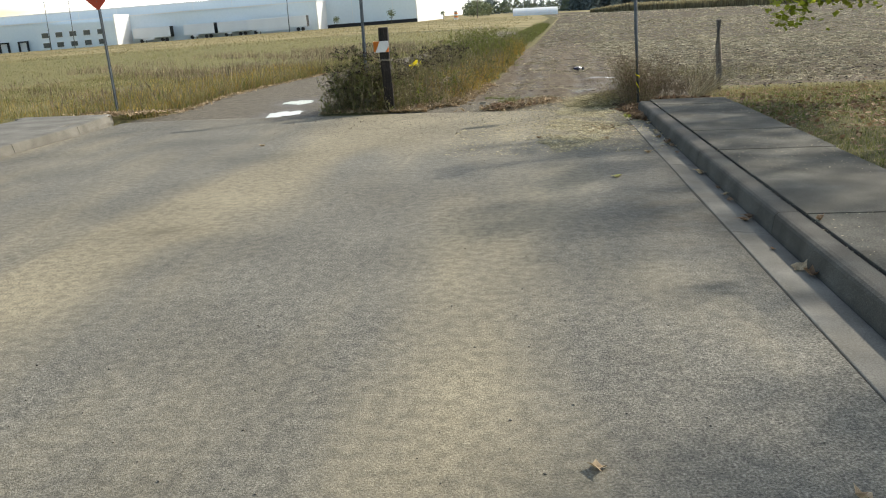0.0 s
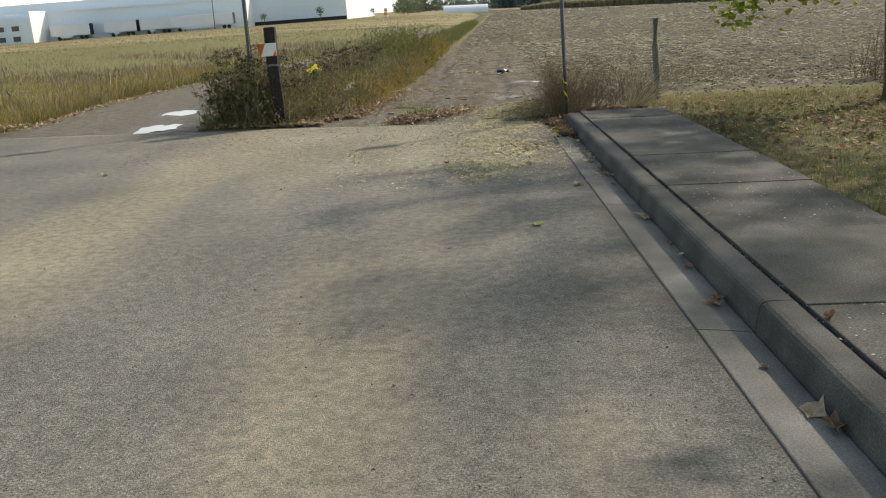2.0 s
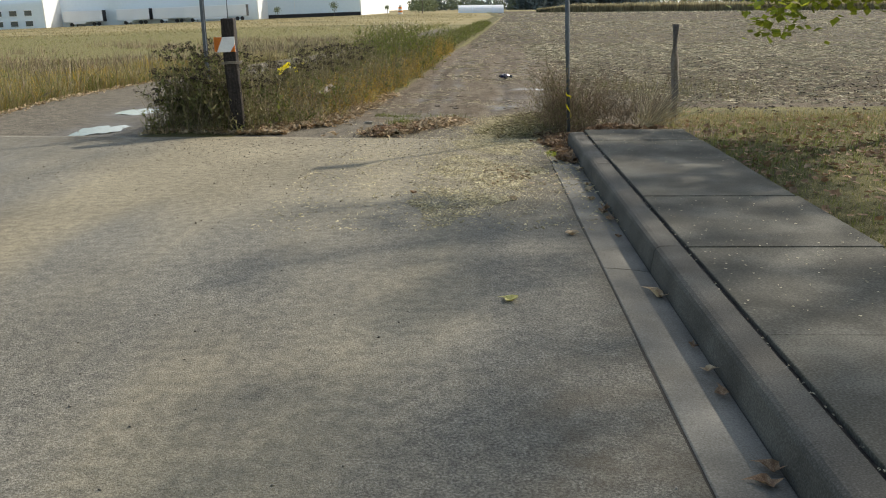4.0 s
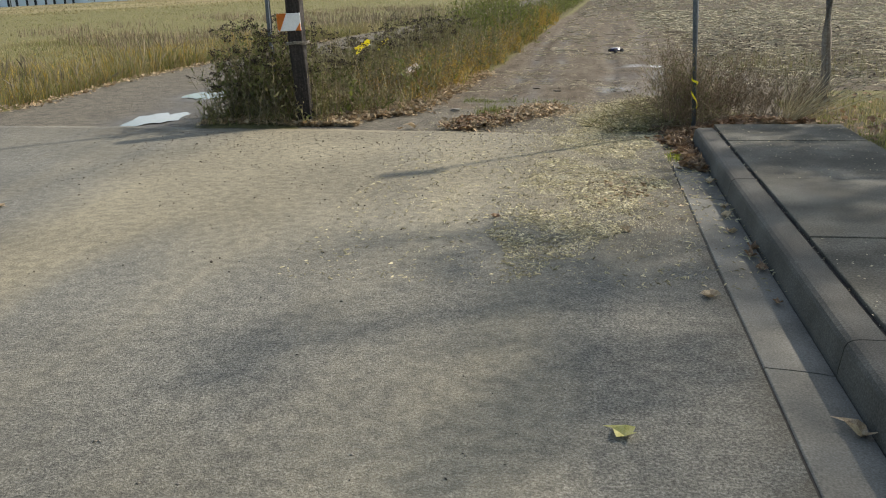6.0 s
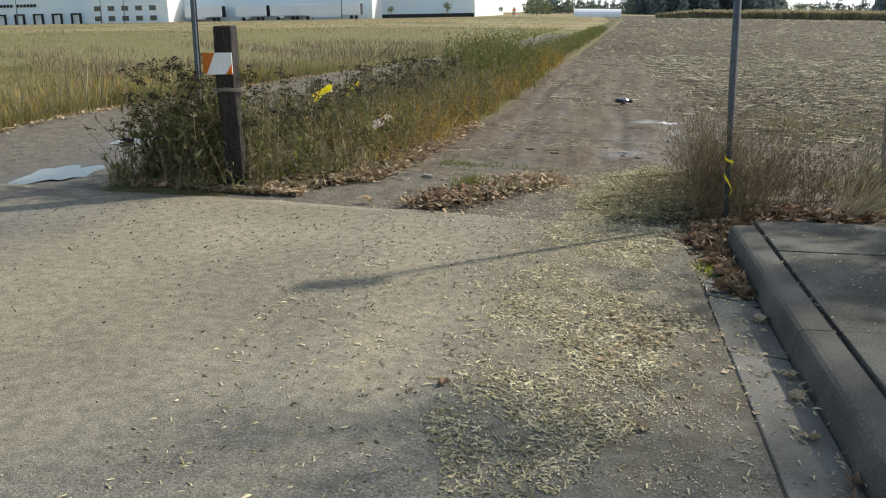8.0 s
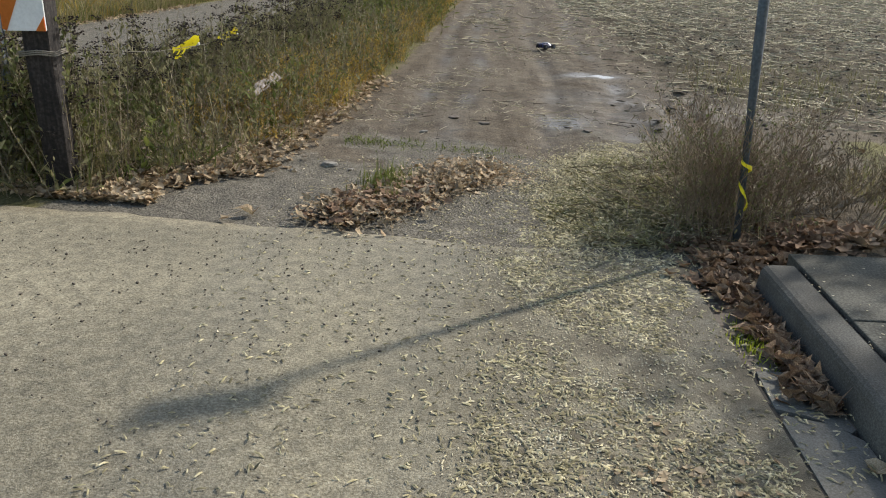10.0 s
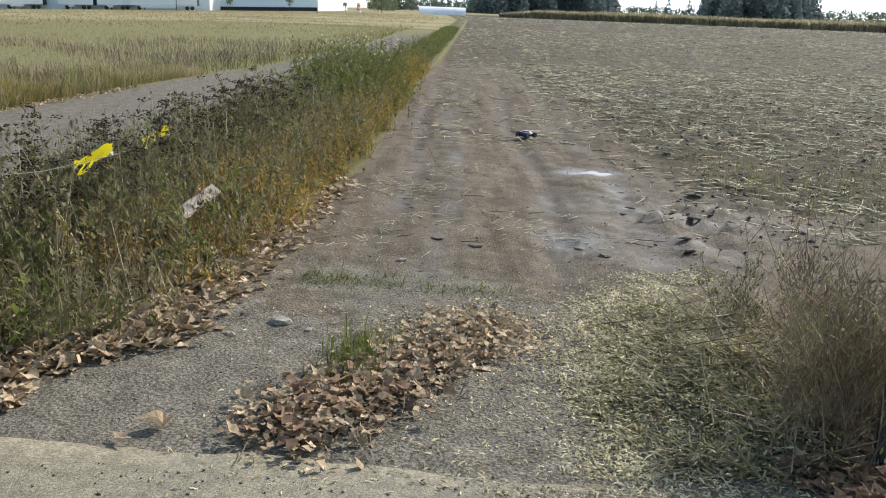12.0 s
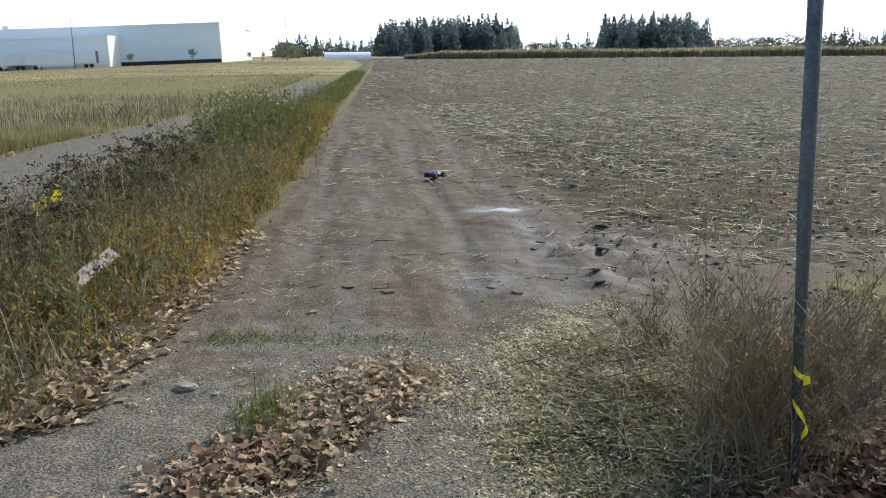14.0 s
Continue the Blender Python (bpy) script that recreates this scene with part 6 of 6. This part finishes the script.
def build_chips():
    """Chopped husks strewn over the corner of the road and the apron."""
    n = 130000
    x, y = rng.uniform(-0.2, 2.7, n), rng.uniform(11.6, 18.6, n)
    core = inside([(1.0, 12.6), (1.15, 14.6), (1.35, 16.3), (1.6, 18.3), (2.5, 18.3), (2.32, 16.2), (2.1, 15.0), (2.2, 13.8), (1.75, 12.4), (1.2, 11.4)], x + 0.14 * wobble(x, y, 4), y)
    keep = np.where(core, spots(n) < 0.4 + 0.42 * wobble(x, y, 3.4, 1.0) + 0.2 * wobble(x, y, 9.0, 2.0), spots(n) < 0.03 + 0.05 * (x > 0.9) * (y > 13))
    x, y = x[keep], y[keep]
    n = len(x)
    s = rng.uniform(0.006, 0.024, n)
    p = np.stack([x, y, np.where(y < road_end(x), 0.003, ground_height(x, y))], 1)
    tagged(scatter("husk_chips", SLIVER, turns(spots(n) * 6.3, rng.normal(0, 0.25, n)), np.stack([s * 0.36, s * 1.9, s * 0.3], 1), p, CHIP, 0.35), "pale chopped husks strewn on the road's corner", "chips", kind="stuff")
    n = 9000
    x, y = clump(2.2, 17.6, 0.6, 1.1, n)
    s = rng.uniform(0.006, 0.022, n)
    tagged(scatter("husk_heap", SLIVER, turns(spots(n) * 6.3, rng.normal(0, 0.4, n)), np.stack([s * 0.4, s * 1.6, s * 0.3], 1), on_ground(x, y, 0.0) + np.stack([0 * x, 0 * x, 0.05 * spots(n)], 1), CHIP, 0.25), "heap of chopped husks by the dead bush", "chips", kind="stuff")
    n = 26000
    x, y = rng.uniform(0.9, 2.3, n), rng.uniform(12.2, 16.5, n)
    keep = spots(n) < smooth(x + 0.15 * wobble(x, y, 4.0), 0.9, 1.5) * (0.6 + 0.5 * wobble(x, y, 5.0, 3.0)) * (1 - 0.6 * smooth(x, 1.9, 2.3))
    x, y = x[keep], np.minimum(y[keep], road_end(x[keep]) - 0.05)
    s = rng.uniform(0.003, 0.009, len(x))
    tagged(scatter("husk_crumbs", SLIVER, turns(spots(len(x)) * 6.3, rng.normal(0, 0.2, len(x))), np.stack([s * 0.7, s * 1.4, s * 0.4], 1), np.stack([x, y, np.full(len(x), 0.004)], 1), STRAW, 0.3), "fine pale crumbs among the husks", "chips", kind="stuff")
    n = 130
    x, y = clump(1.95, 13.9, 0.35, 0.6, n)
    litter("chip_leaves", x, y, 0.02, 0.05, PALE_LITTER, "crushed leaves among the husks", 0.01, 0.0, 0.005)
    # dark crumbs of soil on the end of the road
    n = 2400
    x, y = rng.uniform(-3.2, 2.0, n), 16.5 - np.abs(rng.normal(0, 1.6, n))
    s = 0.002 + 0.009 * spots(n) ** 2.5
    tagged(scatter("soil_crumbs", LUMP, turns(spots(n) * 6.3, spots(n)), np.stack([s, s, s * 0.6], 1), np.stack([x, np.minimum(y, road_end(x) - 0.05), np.full(n, 0.004)], 1), CLOD, 0.3), "dark soil crumbs on the road's end", "soil", kind="stuff")
    # stones on gravel and road
    n = 6500
    y = 16.4 + 9 * spots(n) ** 1.3
    side = spots(n) < 0.45
    x = np.where(side, line_x(VERGE_L, y) - 0.1 - 3.4 * spots(n), line_x(VERGE_R, y) + 0.05 + 2.4 * spots(n))
    keep = (side | (y < 19.4)) & (y > road_end(x) + 0.03)
    x, y = x[keep], y[keep]
    n = len(x)
    s = 0.0025 + 0.011 * spots(n) ** 4
    tagged(scatter("gravel_stones", LUMP, turns(spots(n) * 6.3, spots(n)), np.stack([s, s * 0.8, s * 0.6], 1), on_ground(x, y, 0.002), STONE, 0.3), "loose grey gravel stones", "gravel", kind="stuff")
    n = 6000
    x, y = rng.uniform(-6.5, 2.3, n), rng.uniform(1, 16.3, n)
    s = 0.0018 + 0.009 * spots(n) ** 5
    tagged(scatter("road_pebbles", LUMP, turns(spots(n) * 6.3, spots(n)), np.stack([s, s * 0.8, s * 0.6], 1), np.stack([x, y, np.full(n, 0.003)], 1), STONE, 0.3), "small pebbles on the asphalt", "pebbles", kind="stuff")
    n = 950
    x, y = rng.uniform(2.9, 4.05, n), rng.uniform(4, 16, n)
    s = rng.uniform(0.004, 0.012, n)
    tagged(scatter("sidewalk_flecks", SLIVER, turns(spots(n) * 6.3, spots(n) * 0.2), np.stack([s, s * 1.5, s * 0.2], 1), np.stack([x, y, np.full(n, 0.153)], 1), STRAW, 0.2), "pale leaf flecks on the sidewalk", "litter", kind="stuff")


build_chips()
# single stones and clods that stand out
for x, y, s, m, lab in ((-0.0, 18.22, 0.05, STONE, "fist-sized brownish stone on the gravel"), (-0.25, 18.0, 0.026, STONE, "small pale stone on the gravel"), (0.18, 18.1, 0.02, STONE, "small pale stone on the gravel"), (0.66, 19.64, 0.032, STONE, "pale stone on the dirt track"),
                        (1.23, 20.1, 0.055, CLOD, "dark clod of soil on the track"), (0.94, 20.2, 0.05, CLOD, "dark clod of soil on the track"), (2.25, 19.9, 0.05, CLOD, "dark clod of soil on the track")):
    bm = bmesh.new()
    bmesh.ops.create_icosphere(bm, subdivisions=2, radius=s)
    for v in bm.verts:
        v.co *= 1 + 0.55 * noise.noise(v.co * (0.9 / s) + Vector((x * 7, y * 3, 0)))
        v.co.x *= 1.35
        v.co.z = min(v.co.z, s * 0.55) * (0.75 if m is STONE else 0.4)
    ob = part("stone" if m is STONE else "clod", bm, m)
    ob.location = (x, y, float(ground_height(np.array([x]), np.array([y]))[0]) + s * 0.15)
    ob.rotation_euler = (0, 0, x * 5)
    tagged(ob, lab, "stone" if m is STONE else "soil")


def build_track_weeds():
    """A ragged line of low grass where the gravel ends, and sparse weeds on the track's wet side."""
    n = 5200
    x = 0.0 + 2.3 * spots(n)
    y = 19.1 - 0.17 * x + 0.1 * np.sin(x * 5) + rng.normal(0, 0.13, n)
    keep = spots(n) < 0.15 + 0.6 * wobble(x, y, 3.0)
    x, y = x[keep], y[keep]
    h = rng.uniform(0.02, 0.09, len(x))
    tagged(scatter("track_grass", BLADE, turns(spots(len(x)) * 6.3, np.pi / 2 + rng.normal(0, 0.5, len(x))), np.stack([np.full(len(x), 0.007), h * 0.5, h], 1), on_ground(x, y, 0.0), GREEN_GRASS, 0.2), "low flattened grass across the track", "grass", kind="stuff")
    n = 900
    x, y = clump(5.4, 23.2, 2.2, 2.2, n)
    x = np.maximum(x, 3.9 + spots(n))
    h = rng.uniform(0.04, 0.22, n)
    tagged(scatter("field_weeds", BLADE, turns(spots(n) * 6.3, rng.normal(0, 0.5, n)), np.stack([np.full(n, 0.008), h * 0.5, h], 1), on_ground(x, y, 0.0), WEED_LEAF, 0.2), "thin weeds at the field's muddy edge", "weeds", kind="stuff")


build_track_weeds()


def build_clippings():
    """A heap of cut weeds before the dead bush, long stems over crumpled leaf, thinning into pale husks."""
    for name, n, m, lo, hi, w, label in (("green_clippings", 5600, CUT_GREEN, 0.05, 0.2, 0.011, "half-dry green clippings before the bush"), ("dark_clippings", 3000, WEED_LEAF, 0.05, 0.17, 0.012, "dull olive cut leaves in the heap"),
                                         ("dry_clippings", 2600, WEED_STEM, 0.08, 0.3, 0.006, "dry brown clippings before the bush"), ("pale_clippings", 4800, CHIP, 0.04, 0.16, 0.010, "pale straw clippings before the bush")):
        x, y = 2.32 + rng.normal(0, 0.38, n), 17.4 + rng.normal(0, 0.55, n)
        x = x + 0.12 * (y - 17.5)
        keep = (x > 1.72 + 0.16 * wobble(x, y, 4.0) + 0.1 * (y - 17)) & (y > road_end(x) + 0.15) & ((x < 2.6) | (y > 16.5)) & (spots(n) < 0.75 + 0.5 * wobble(x, y, 6.0, 1.0))
        x, y = x[keep], y[keep]
        n = len(x)
        h = rng.uniform(lo, hi, n)
        p = on_ground(x, y, 0.0)
        p[:, 2] += 0.09 * spots(n) * np.exp(-((x - 2.45) / 0.5) ** 2) * (0.6 + 0.6 * wobble(x, y, 5.0))
        tagged(scatter(name, BLADE, turns(spots(n) * 6.3, np.pi / 2 + rng.normal(-0.03, 0.24, n), rng.normal(0, 0.6, n)), np.stack([np.full(n, w), h * 0.16, h], 1), p, m, 0.2), label, "clippings", kind="stuff")
    n = 60
    x, y = clump(2.45, 17.4, 0.5, 0.7, n)
    tagged(scatter("cut_stalks", STALK, turns(rng.normal(1.9, 0.7, n), np.pi / 2 + rng.normal(-0.1, 0.15, n)), np.stack([np.full(n, 0.004)] * 2 + [rng.uniform(0.25, 0.7, n)], 1), on_ground(x, y, 0.08), WEED_STEM, 0.1), "long cut stalks lying on the heap", "clippings", kind="stuff")
    # pale husks along the heap's edge
    n = 9000
    t = spots(n)
    y = 16.5 + 3.1 * t
    x = np.interp(y, [16.5, 17.7, 18.7, 19.6], [1.75, 1.9, 2.05, 2.75]) + rng.normal(0, 0.14, n) * (1 + 0.6 * wobble(y, y, 3.0))
    z = rng.uniform(0.006, 0.02, n)
    tagged(scatter("edge_husks", SLIVER, turns(spots(n) * 6.3, rng.normal(0, 0.3, n)), np.stack([z * 0.5, z * 1.5, z * 0.3], 1), on_ground(x, y, 0.002), CHIP, 0.25), "pale husks along the clippings heap", "chips", kind="stuff")
    # moss and fresh grass by the broken gutter
    n = 500
    x, y = clump(2.52, 15.25, 0.13, 0.24, n)
    h = rng.uniform(0.015, 0.06, n)
    tagged(scatter("gutter_moss", BLADE, turns(spots(n) * 6.3, rng.normal(0, 0.6, n)), np.stack([np.full(n, 0.007), h * 0.5, h], 1), np.stack([x, y, np.full(n, -0.02)], 1), LEAF_GREEN, 0.2), "fresh green moss and grass at the broken gutter", "grass", kind="stuff")
    # debris caught in the joint behind the kerb
    n = 130
    y = rng.uniform(3, 15.8, n)
    z = rng.uniform(0.004, 0.012, n)
    tagged(scatter("joint_debris", SLIVER, turns(spots(n) * 6.3, rng.normal(0, 0.5, n)), np.stack([z * 0.7, z * 1.4, z * 0.5], 1), np.stack([2.883 + rng.normal(0, 0.01, n), y, 0.13 + 0.022 * spots(n)], 1), STRAW, 0.3), "pale leaf bits caught in the joint", "litter", kind="stuff")
    # sticks on the track
    n = 16
    x, y = rng.uniform(0.3, 3.2, n), rng.uniform(19.8, 27, n)
    tagged(scatter("track_sticks", STALK, turns(rng.normal(1.57, 0.35, n), np.pi / 2 + rng.normal(0, 0.04, n)), np.stack([np.full(n, 0.004)] * 2 + [rng.uniform(0.1, 0.32, n)], 1), on_ground(x, y, 0.008), BARK, 0.15), "dark thin sticks lying on the track", "sticks", kind="stuff")


build_clippings()


def leaf_shape(seed, material):
    """A dry curled leaf with lobes and a stalk."""
    rs = random.Random(seed)
    bm = bmesh.new()
    vs = [bm.verts.new((x * rs.uniform(0.7, 1.2), y * rs.uniform(0.85, 1.1), z * rs.uniform(0.5, 2.6) + 0.12 * abs(x) * rs.uniform(-1, 2))) for x, y, z in LEAF[0]]
    for f in LEAF[1]:
        bm.faces.new([vs[i] for i in f])
    tip = bm.verts.new((rs.uniform(-0.1, 0.1), -0.9, 0.1))
    bm.faces.new((vs[0], vs[7], tip))
    me = bpy.data.meshes.new("leaf")
    bm.to_mesh(me)
    bm.free()
    me.materials.append(material)
    return me


PILE_BROWN = mat("pile_brown_leaves", [(0.10, 0.058, 0.034), (0.21, 0.135, 0.08), (0.38, 0.28, 0.175)], 3, 20, 0.8, 0.2, 0.004, each=0.45, through_light=0.12)
PILE_TAN = mat("pile_tan_leaves", [(0.2, 0.14, 0.08), (0.36, 0.27, 0.165), (0.54, 0.45, 0.31)], 3, 20, 0.8, 0.2, 0.004, each=0.4, through_light=0.12)
SHAPES = {m.name: [leaf_shape(k, m) for k in range(5)] for m in (PILE_BROWN, PILE_TAN)}


def leaf_pile(name, label, x, y, z, size, material):
    """A pile whose upper leaves lie singly on the drifted mass."""
    pile = thing(name, float(np.mean(x)), float(np.mean(y)), 0.0, label, "leaf pile")
    for i in range(len(x)):
        ob = new("leaf", SHAPES[material.name][i % 5])
        s = random.uniform(*size)
        ob.matrix_basis = pose(x[i] - pile.location.x, y[i] - pile.location.y, z[i], random.gauss(0, 24), random.gauss(0, 24), random.uniform(0, 360)) @ Matrix.Diagonal((s, s, s, 1))
        ob.parent = pile


def build_leaf_piles():
    n = 190
    y = 14.6 + 2.0 * spots(n)
    x = 2.62 - np.abs(rng.normal(0, 1, n)) * (0.05 + 0.11 * smooth(y, 15.2, 16.6)) + 0.45 * smooth(y, 16.0, 16.4) * spots(n)
    leaf_pile("leaf_pile", "pile of curled brown leaves at the kerb's end", x, y, np.maximum(ground_height(x, y), -0.01) + 0.025 + 0.02 * spots(n), (0.06, 0.125), PILE_BROWN)
    n = 170
    t = spots(n)
    x, y = 0.28 + 0.95 * t + rng.normal(0, 0.13, n), 16.85 + 1.4 * t + rng.normal(0, 0.13, n)
    leaf_pile("leaf_pile", "pale dry leaves heaped on the gravel apron", x, y, ground_height(x, y) + 0.05 + 0.03 * spots(n), (0.05, 0.1), PILE_TAN)
    n = 190
    y = 17.2 + 3.2 * spots(n)
    x = line_x(VERGE_R, y) + rng.normal(0.02, 0.1, n)
    leaf_pile("leaf_pile", "pale dry leaves drifted along the weed strip", x, y, ground_height(x, y) + 0.04 + 0.03 * spots(n), (0.06, 0.11), PILE_TAN)


build_leaf_piles()
